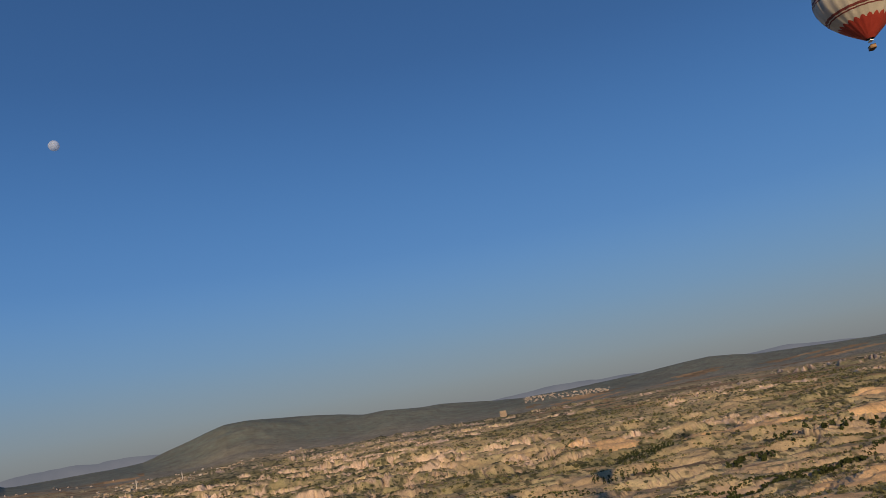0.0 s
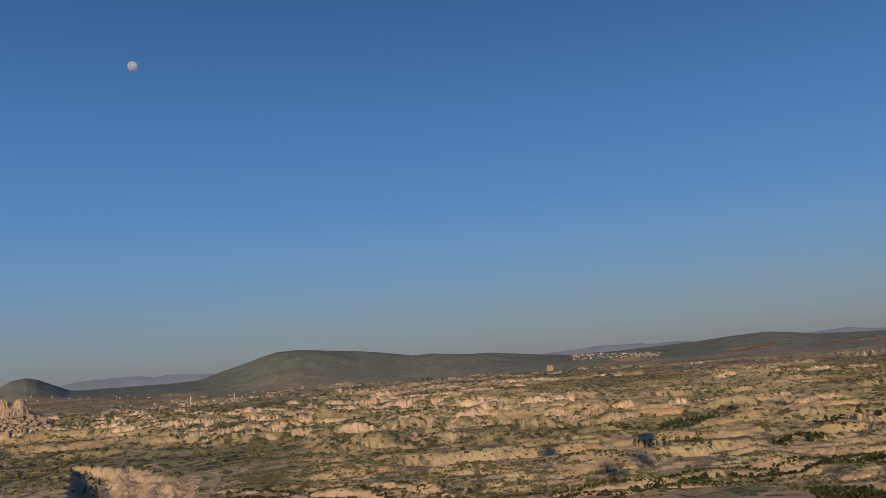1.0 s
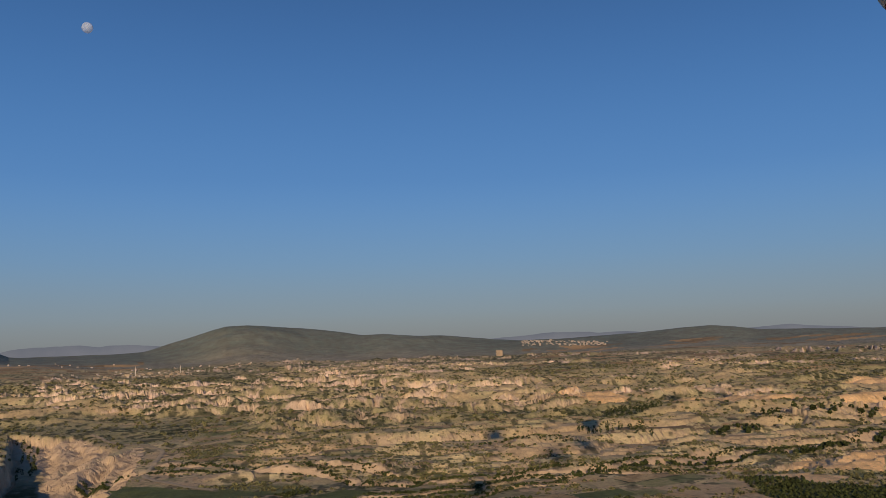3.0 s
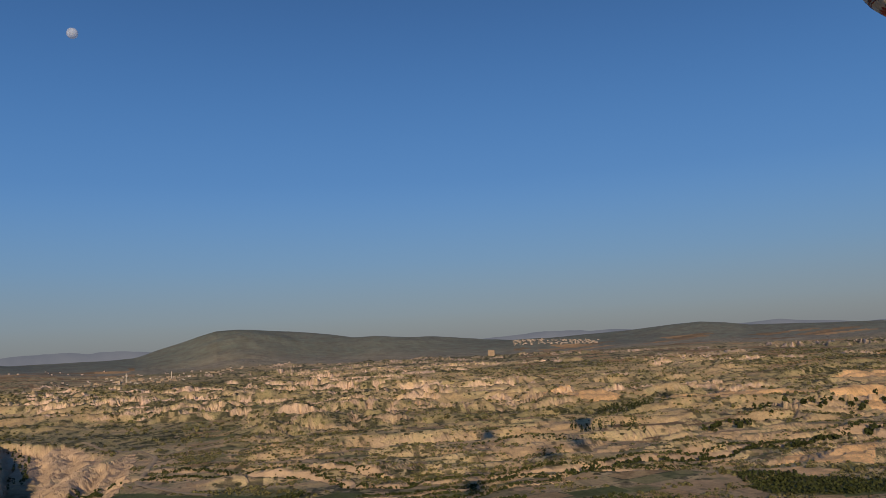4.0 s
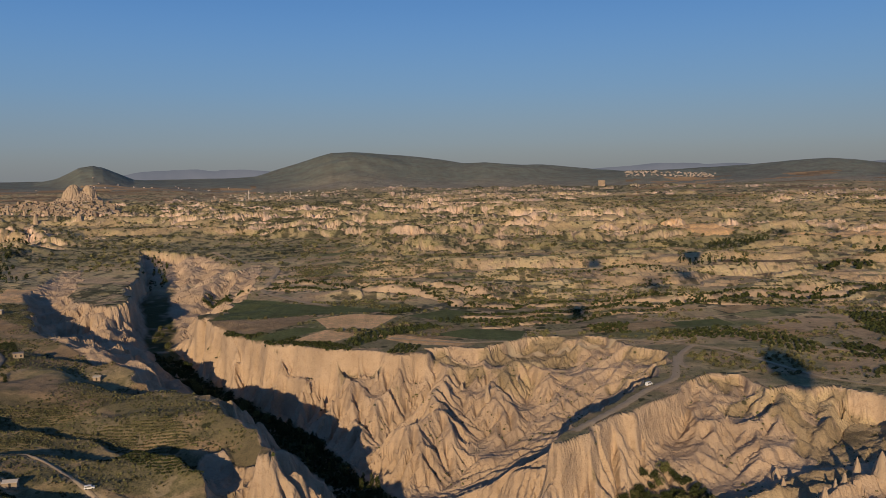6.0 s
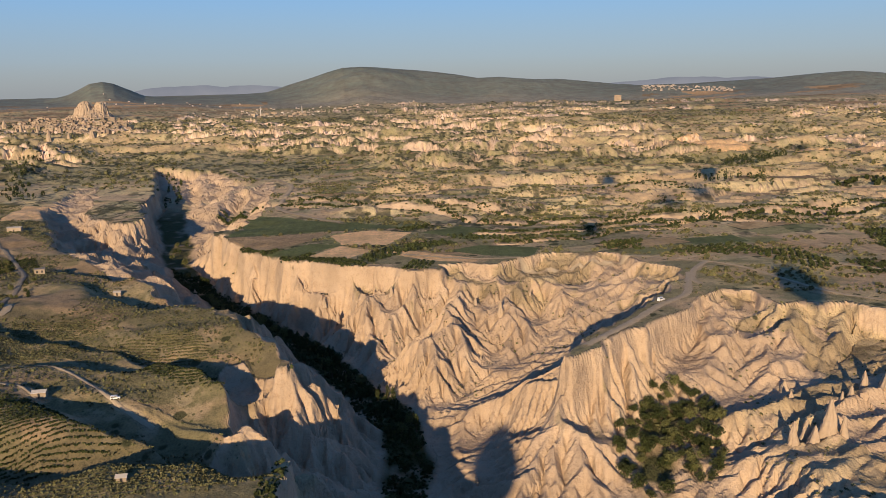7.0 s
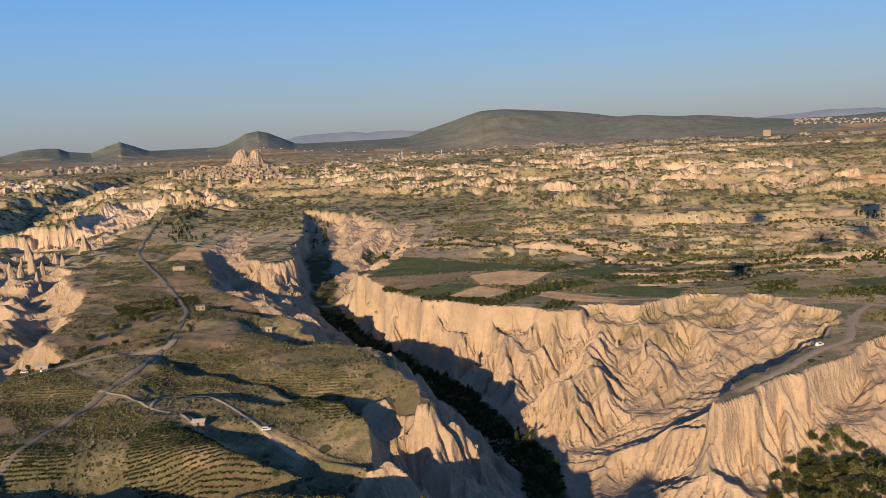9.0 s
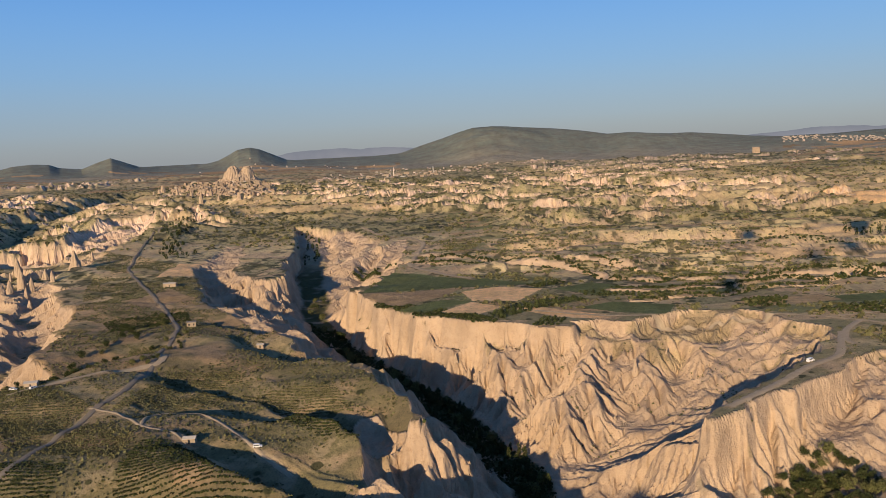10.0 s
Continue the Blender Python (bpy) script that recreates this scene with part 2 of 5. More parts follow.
def shape(x, y, extras=False):
    """Height of the uneroded land at arrays x, y; with extras also the bare rock and the canyon floor (0..1)."""
    x, y = np.asarray(x, float), np.asarray(y, float)
    r = np.hypot(x, y)
    az = np.degrees(np.arctan2(-x, y))
    z = bowl(r)
    front = y > -200
    # rolling land, stronger on the vineyard hills to the west
    west = step(-40, -150, x + 0.12 * (y - 400)) * step(1300, 900, y) * front
    z = z + 1.6 * fbm(x / 160, y / 160, 3, 3) * step(200, 400, r)
    z = z + west * (3.2 * fbm(x / 90, y / 55, 13, 3) + 0.5 * vnoise(x / 12, y / 9, 12) - 4.0 - 5.0 * step(300, 230, y))
    # hollows that break away to the north-east, so that the low sun leaves them in shade
    m = (x > -345) & (x < -40) & (y > 210) & (y < 600)
    sunk = np.zeros(m.sum())
    xw, yw = x[m] + 5 * vnoise(x[m] / 17, y[m] / 17, 16), y[m] + 5 * vnoise(x[m] / 17, y[m] / 17, 17)
    for line in HOLLOWS:
        dn, _, near_z = to_line(line, xw, yw)
        ahead, _, _ = to_line([(px, py + 6) for px, py, _ in line], xw, yw)
        side = np.where(ahead < dn, 24.0, 9.0)
        sunk = np.maximum(sunk, 1.6 * near_z * np.exp(-(dn / side) ** 2))
    z[m] -= sunk
    # the land round the gorge is even
    even = 1 - 0.9 * step(-640, -560, x) * step(-60, -150, x) * step(1450, 1300, y)
    z = z - 5.5 * (1 - even) * step(1080, 1230, r)
    # low field banks all over the plain
    bank = fbm(x / 120, y / 46, 15, 3) * 5.0
    plain = step(690, 800, r) * step(2600, 1800, r) * front * (1 - west)
    z = z + even * plain * 2.0 * (np.floor(bank) + step(0.0, 0.10, bank - np.floor(bank)))
    rock, floor = np.zeros(x.shape), np.zeros(x.shape)

    # eroded land beyond the plain: shelves that break off in fluted cliffs
    bad = step(1000, 1250, r) * step(3500, 3000, r) * front * (0.15 + 0.85 * even)
    patch = fbm(x / 330, y / 190, 26, 3) + 0.36 * step(-26, -6, az) - 0.30
    for px, py in OUTCROPS:
        patch = patch + 0.9 * np.exp(-((x - px) ** 2 + (y - py) ** 2) / (0.055 * py) ** 2)
    patch = step(-0.05, 0.30, patch)
    wx, wy = x + 30 * fbm(x / 110, y / 110, 21, 3), y + 30 * fbm(x / 110, y / 110, 22, 3)
    v = 2.5 * fbm(wx / 300, wy / 150, 23, 4) + 0.30 * np.abs(vnoise(wx / 17, wy / 26, 24)) + 0.14 * np.abs(vnoise(wx / 7, wy / 12, 25)) + 0.004 * r
    fr = v - np.floor(v)
    z = z + bad * (4 + 15 * patch) * (np.floor(v) + step(0, 0.17, fr) - v) * (0.75 + 0.5 * vnoise(x / 60, y / 60, 30))
    rock = np.maximum(rock, bad * (0.1 + 0.8 * step(0.10, 0.5, patch)) * step(-0.0, 0.02, fr) * step(0.30, 0.20, fr))
    soft = step(1000, 1400, r) * step(4300, 3400, r) * front * (0.2 + 0.8 * even)
    z = z + soft * (1 - 0.8 * bad) * (5 * fbm(x / 260, y / 160, 27, 4) + 3 * step(0.1, 0.25, fbm(x / 200, y / 90, 28, 3)))

    # the tableland breaks off behind its crest
    edge = r + 60 * fbm(x / 120, y / 120, 29, 3)
    crest = 2400 + 760 * step(11, 4, az)
    z = z - 16 * step(crest, crest + 60, edge) * step(4100, 3600, r) * step(-24, -16, az) * step(19, 14, az)

    # far hills
    far = r > 2200
    hz = np.interp(-az, [-a for a, _ in HILLS], [h for _, h in HILLS])
    back = 4420 + 160 * vnoise(az / 5, 0 * az, 42)
    hz = hz * np.where(r < back, np.exp(-((r - back) / (330 + 2.2 * hz)) ** 2), np.exp(-((r - back) / 260) ** 2))
    rough = 1 + 0.10 * fbm(x / 160, y / 160, 41, 4) * step(4420, 4150, r)
    z = z + np.where(far, hz * rough, 0)

    # a valley far to the west whose near bank keeps the low sun out
    m = (x < -700) & (y > 900) & (y < 2150)
    xw, yw = x[m] + 25 * fbm(x[m] / 90, y[m] / 90, 54, 3), y[m] + 25 * fbm(x[m] / 90, y[m] / 90, 55, 3)
    d, s, _ = to_line(FAR_VALLEY, xw, yw)
    over, _, _ = to_line([(px - 5, py) for px, py in FAR_VALLEY], xw, yw)
    west_bank = over < d
    z[m] -= np.where(west_bank, 30 * step(85, 8, d), 30 * step(150, 0, d)) * step(2150, 1950, y[m]) * step(940, 1050, y[m])
    rock[m] *= np.where(west_bank & (d < 90), 0.25, 1.0)
    # stream cuts in the plain: a steep near edge, a longer pale bank beyond
    m = (x > -320) & (x < 660) & (y > 560) & (y < 960)
    xw = x[m] + 2.5 * vnoise(x[m] / 30, y[m] / 30, 51) + 1.2 * vnoise(x[m] / 10, y[m] / 10, 52)
    yw = y[m] + 2.5 * vnoise(x[m] / 26, y[m] / 26, 56) + 1.2 * vnoise(x[m] / 9, y[m] / 9, 57)
    sunk, bank, wet = np.zeros(xw.shape), np.zeros(xw.shape), np.zeros(xw.shape)
    for k, (line, w, dep) in enumerate(((ARROYO, 26, 7.5), (ARROYO_B, 15, 5.0), (ARROYO_C, 20, 6.0), (ARROYO_D, 12, 4.0))):
        d, s, _ = to_line(line, xw, yw)
        over, _, _ = to_line([(px, py + 2) for px, py in line], xw, yw)
        far_side = over < d
        wide = w * (0.75 + 0.45 * vnoise(s / 40, 0 * s + k, 58))
        sunk = np.maximum(sunk, dep * (0.9 + 0.3 * vnoise(s / 30, 0 * s + k, 59)) * np.where(far_side, step(wide, 1.0, d), step(5, 1.0, d)))
        bank = np.maximum(bank, np.where(far_side, step(wide * 0.9, wide * 0.6, d) * step(1.5, 4.0, d), 0) * (vnoise(s / 24, d / 30, 60 + k) > -0.45))
        wet = np.maximum(wet, step(4.0, 1.5, d))
    z[m] -= sunk
    rock[m] = np.maximum(rock[m], 0.85 * bank)
    floor[m] = np.maximum(floor[m], wet)
    for line in (BANK_RIGHT, BANK_RIGHT_B):
        m = (x > 480) & (x < 950) & (y > 560) & (y < 1050)
        d, s, _ = to_line(line, x[m], y[m])
        near = d + 8 * vnoise(x[m] / 22, y[m] / 22, 53)
        z[m] -= 7 * step(20, 8, near)
        rock[m] = np.maximum(rock[m], 0.35 * step(30, 14, near))

    # canyons: each place lies between the lines of the water and the crests, on a ribbed slope from one to the other
    m = (x > -540) & (x < 420) & (y > 60) & (y < 1290)
    xs, ys = x[m], y[m]
    xw = xs + 4.5 * vnoise(xs / 19, ys / 19, 161) + 2.4 * vnoise(xs / 9, ys / 9, 162) + 0.4 * vnoise(xs / 4.5, ys / 4.5, 163)
    yw = ys + 4.5 * vnoise(xs / 19, ys / 19, 164) + 2.4 * vnoise(xs / 9, ys / 9, 165) + 0.4 * vnoise(xs / 4.5, ys / 4.5, 166)
    de, se, _ = to_line(RIM_EAST, xw, yw)
    dr, sr, _ = to_line(RIM_RIGHT, xw, yw)
    dw, sw, _ = to_line(RIM_WEST, xw, yw)
    ins = within(RIM_EAST + RIM_RIGHT + RIM_WEST, xw, yw)
    to_rim = np.minimum(np.minimum(de, dr), dw)
    dd = np.where(ins, to_rim, -to_rim)
    iso = fbm(xs / 30, ys / 30, 61, 3)
    top_w = 1 / (to_rim ** 3 + 2)
    top_z, top_d = z[m] * top_w, to_rim
    for line in CRESTS + CRESTS_WALL:
        dn, sn, zn = to_line(line, xw, yw)
        w = 1 / (dn ** 3 + 2)
        top_z, top_w = top_z + zn * w, top_w + w
        top_d = np.minimum(top_d, dn + 0.6)
    low_w, low_z, low_d, wide = np.zeros(xs.shape), np.zeros(xs.shape), np.full(xs.shape, 1e9), np.full(xs.shape, 1e9)
    for k, line in enumerate([STREAM] + GULLIES_RIGHT + GULLIES):
        flat_w = (9.0 + 3.5 * step(700, 800, ys)) if k == 0 else (6.0 if k == 1 else (3.0 if k == 2 else 0.8))
        dn, sn, zn = to_line(line, xs + 3 * vnoise(xs / 24, ys / 24, 167), ys + 3 * vnoise(xs / 24, ys / 24, 168))
        if k < 2:
            wide = np.minimum(wide, dn - flat_w)
        dn = np.maximum(dn - flat_w + (3 * iso if k < 2 else 0), 0)
        w = 1 / (dn ** 3 + 2)
        low_z, low_w = low_z + zn * w, low_w + w
        low_d = np.minimum(low_d, dn)
    top, low = top_z / top_w, low_z / low_w
    t = low_d / (low_d + np.maximum(top_d, 0) + 0.01)
    far_in = step(760, 860, ys)
    mid = (4 * t * (1 - t)) ** 0.65 * step(0, 5, dd) * (1 - 0.55 * step(85, 50, np.hypot(xs - 60, (ys - 370) * 0.8)))
    sx = np.where((de < dw) & (de < dr), se, np.where(dr < dw, sr + 700, sw + 1500)) + 2.5 * vnoise(xs / 26, ys / 26, 70)
    t = np.clip(t + mid * (1 - 0.45 * far_in) * (0.62 * (0.34 - np.abs(vnoise(sx / 15, to_rim / 70, 72))) + 0.30 * (0.38 - np.abs(vnoise(sx / 6.4, to_rim / 36, 73)))), 0, 1)
    t = 0.62 * t + 0.38 * step(0.04, 0.96, t)
    zc = low + (np.maximum(top, low + 1) - low) * t
    body = step(2, 10, dd) * step(-1, 7, wide)
    # pinnacles, cracks and broken ledges in the soft rock
    zc = zc - 1.1 * np.exp(-9 * np.abs(vnoise(sx / 6.5, to_rim / 80, 75))) * body
    teeth = np.clip(1 - 2.3 * np.abs(fbm(xs / 20, ys / 20, 77, 3)), -0.3, 1)
    cone = np.clip(1 - 2.4 * np.abs(fbm(xs / 27, ys / 27, 64, 3)), -0.6, 1)
    calm = (1 - 0.75 * step(85, 50, np.hypot(xs - 60, (ys - 370) * 0.8))) * (1 - 0.6 * far_in)
    zc = zc + body * calm * (3.6 * teeth * step(60, 20, to_rim) + 1.5 * cone + 0.9 * (1 - 2 * np.abs(vnoise(xs / 6.5, ys / 6.5, 65))))
    zc = zc + 1.8 * step(0.25, 0.6, vnoise(xs / 22, ys / 16, 66)) * body * step(6, 18, dd)
    zc = np.where(dd > 0, np.minimum(zc, z[m] + 0.8), z[m])
    # low white ridges and hollows in the wide south-eastern part
    se_low = step(128, 165, xs) * step(380, 355, ys) * step(2, 20, dd)
    ridge = 1 - 2 * np.abs(fbm((xs + 0.5 * ys) / 52, (ys - 0.35 * xs) / 19, 68, 3))
    mound = step(335, 318, ys - 0.2 * (xs - 150)) * step(104, 122, xs)
    zc = zc + step(2, 20, dd) * mound * (8 * np.clip(ridge, 0, 1) ** 1.2 + 6) + se_low * (1 - mound) * 3 * np.clip(ridge, 0, 1)
    z[m] = zc
    cany = step(-1, 4, dd)
    rock[m] = np.maximum(rock[m], cany)
    flo = step(5, -1, wide + 3 * iso) * step(-18, -30, zc) * np.where(xs > 118, 0.0, 1.0)
    floor[m] = np.maximum(floor[m], flo * cany)

    m = (x > -1150) & (x < -270) & (y > 250) & (y < 1450)
    xs, ys = x[m], y[m]
    d, s, _ = to_line(RIM_LEFT + RIM_LEFT[:1], xs, ys)
    d = np.where(within(RIM_LEFT, xs, ys), d, -d)
    fl = 7 * (0.5 - np.abs(vnoise(s / 20, d / 90, 95))) * 2 + 4 * (0.5 - np.abs(vnoise(s / 8, d / 60, 96))) * 2 + 7 * fbm(xs / 45, ys / 45, 97, 3)
    dd = d + fl * step(-6, 14, d)
    u = np.clip(dd / 34, 0, 1)
    cones = np.clip(1 - 2 * np.abs(fbm(xs / 62, ys / 44, 98, 3)), 0, 1)
    dep = (26 - 10 * step(560, 720, ys)) * (1 - (1 - u) ** 1.5) - (17 - 4 * step(560, 720, ys)) * cones ** 1.5 * step(20, 60, dd)
    z[m] -= dep
    rock[m] = np.maximum(rock[m], step(-1, 4, dd) * np.clip(0.45 + 0.6 * cones + (1 - u), 0, 1))
    floor[m] = np.maximum(floor[m], 0.7 * step(40, 70, dd) * step(0.5, 0.2, cones))
    return (z, rock, floor) if extras else z


class Erosion:
    """Rain cuts branching gullies into a stretch of the land, on a square grid."""

    def __init__(self, x0, x1, y0, y1, cell, rounds, strength, most, seed, soften):
        self.x0, self.y0, self.cell = x0, y0, cell
        nx, ny = int((x1 - x0) / cell) + 1, int((y1 - y0) / cell) + 1
        gx, gy = np.meshgrid(x0 + cell * np.arange(nx), y0 + cell * np.arange(ny), indexing="ij")
        before, rock, floor = (q.reshape(nx, ny) for q in shape(gx.ravel(), gy.ravel(), True))
        rng = np.random.default_rng(seed)
        z = before + rng.normal(size=before.shape) * 0.08 * cell + 0.5 * cell * (fbm(gx / (6 * cell), gy / (6 * cell), seed + 400, 3)) * (rock > 0.3)
        weak = np.clip(rock * (1.3 if cell < 3 else 4.0), 0, 1) * (1 - 0.85 * floor) + 0.04
        # the turf holds the very edge of the near cliffs together
        if cell < 2:
            inland = rock.copy()
            for _ in range(7):
                inland[1:-1, 1:-1] = 0.2 * (inland[1:-1, 1:-1] + inland[2:, 1:-1] + inland[:-2, 1:-1] + inland[1:-1, 2:] + inland[1:-1, :-2])
            weak = weak * np.clip((inland - 0.5) / 0.45, 0.05, 1)
        ids = np.arange(nx * ny).reshape(nx, ny)
        inner = (slice(1, -1), slice(1, -1))
        for _ in range(rounds):
            best, goal = np.zeros_like(z[inner]), ids[inner].copy()
            for dx in (-1, 0, 1):
                for dy in (-1, 0, 1):
                    if dx or dy:
                        other = (slice(1 + dx, nx - 1 + dx), slice(1 + dy, ny - 1 + dy))
                        fall = (z[inner] - z[other]) / (cell * math.hypot(dx, dy))
                        m = fall > best
                        best[m], goal[m] = fall[m], ids[other][m]
            to = ids.copy()
            to[inner] = goal
            to = to.ravel().tolist()
            water = [1.0] * (nx * ny)
            for i in np.argsort(-z.ravel()).tolist():
                j = to[i]
                if j != i:
                    water[j] += water[i]
            area = np.array(water).reshape(nx, ny)[inner] * cell * cell
            cut = np.minimum(strength * np.sqrt(area) * best, most * cell) * weak[inner]
            z[inner] -= np.minimum(cut, best * cell * 0.9)
            lap = z[2:, 1:-1] + z[:-2, 1:-1] + z[1:-1, 2:] + z[1:-1, :-2] - 4 * z[inner]
            z[inner] += soften * lap * weak[inner]
        d = z - before
        edge = 8
        fade = np.ones_like(d)
        for k in range(edge):
            fade[k], fade[-1 - k] = np.minimum(fade[k], k / edge), np.minimum(fade[-1 - k], k / edge)
            fade[:, k], fade[:, -1 - k] = np.minimum(fade[:, k], k / edge), np.minimum(fade[:, -1 - k], k / edge)
        self.change = d * fade

    def at(self, x, y):
        u, v = (x - self.x0) / self.cell, (y - self.y0) / self.cell
        nx, ny = self.change.shape
        ok = (u >= 0) & (v >= 0) & (u < nx - 1.001) & (v < ny - 1.001)
        out = np.zeros(x.shape)
        u, v = u[ok], v[ok]
        i, j = u.astype(int), v.astype(int)
        a, b = u - i, v - j
        c = self.change
        out[ok] = (c[i, j] * (1 - a) + c[i + 1, j] * a) * (1 - b) + (c[i, j + 1] * (1 - a) + c[i + 1, j + 1] * a) * b
        return out


GULLIED = [Erosion(-240, 260, 200, 720, 1.5, 15, 0.125, 0.75, 5, 0.010), Erosion(-480, -180, 640, 1240, 1.6, 10, 0.11, 0.7, 6, 0.02),
           Erosion(-900, -300, 340, 1300, 2.2, 8, 0.11, 0.7, 7, 0.006), Erosion(-1250, 1250, 1010, 3250, 5.0, 6, 0.22, 0.8, 8, 0.004)]


def ground(x, y, extras=False):
    """Height of the land at arrays x, y; with extras also the bare rock and the canyon floor (0..1)."""
    x, y = np.asarray(x, float), np.asarray(y, float)
    z, rock, floor = shape(x, y, True)
    for e in GULLIED:
        z = z + e.at(x, y)
    return (z, rock, floor) if extras else z


def height(x, y):
    return float(ground(np.array([float(x)]), np.array([float(y)]))[0])


# ---- materials ----
def material(name, rough=0.9, metal=0.0, spec=0.2):
    mat = bpy.data.materials.new(name)
    mat.use_nodes = True
    nt = mat.node_tree
    b = nt.nodes["Principled BSDF"]
    b.inputs["Roughness"].default_value = rough
    b.inputs["Metallic"].default_value = metal
    b.inputs["Specular IOR Level"].default_value = spec
    return mat, nt, b


def node(nt, kind, **inputs):
    n = nt.nodes.new(kind)
    for k, v in inputs.items():
        n.inputs[k].default_value = v
    return n


def noise_node(nt, scale, detail=4.0, rough=0.55, coords="Object"):
    co = nt.nodes.new("ShaderNodeTexCoord")
    n = node(nt, "ShaderNodeTexNoise", Scale=scale, Detail=detail, Roughness=rough)
    nt.links.new(co.outputs[coords], n.inputs["Vector"])
    return n


def mixed(nt, fac, a, b, blend="MIX"):
    n = nt.nodes.new("ShaderNodeMix")
    n.data_type, n.blend_type = "RGBA", blend
    for k, v in ((0, fac), (6, a), (7, b)):
        if isinstance(v, bpy.types.NodeSocket):
            nt.links.new(v, n.inputs[k])
        else:
            n.inputs[k].default_value = v
    return n.outputs[2]


def ramp(nt, fac, stops):
    n = nt.nodes.new("ShaderNodeValToRGB")
    el = n.color_ramp.elements
    while len(el) < len(stops):
        el.new(0.5)
    for e, (p, c) in zip(el, stops):
        e.position, e.color = p, (*c, 1) if len(c) == 3 else c
    nt.links.new(fac, n.inputs[0])
    return n.outputs[0]


def bumped(nt, b, height_socket, strength, distance):
    n = node(nt, "ShaderNodeBump", Strength=strength, Distance=distance)
    nt.links.new(height_socket, n.inputs["Height"])
    nt.links.new(n.outputs[0], b.inputs["Normal"])


def two_tone(name, dark, light, scale, rough=0.9, bump=0.0, dist=0.05, spec=0.2, metal=0.0, per_object=0.0, islands=0.0):
    mat, nt, b = material(name, rough, metal, spec)
    a, c = noise_node(nt, scale), noise_node(nt, scale * 7.3)
    f = mixed(nt, 0.4, a.outputs[0], c.outputs[0])
    col = ramp(nt, f, [(0.32, dark), (0.68, light)])
    for amount, source in ((per_object, "ShaderNodeObjectInfo"), (islands, "ShaderNodeNewGeometry")):
        if amount:
            o = nt.nodes.new(source)
            v = ramp(nt, o.outputs["Random" if per_object and source.endswith("Info") else "Random Per Island"],
                     [(0.0, (1 - amount,) * 3), (1.0, (1 + amount * 0.6,) * 3)])
            col = mixed(nt, 1.0, col, v, "MULTIPLY")
    nt.links.new(col, b.inputs["Base Color"])
    if bump:
        bumped(nt, b, f, bump, dist)
    return mat


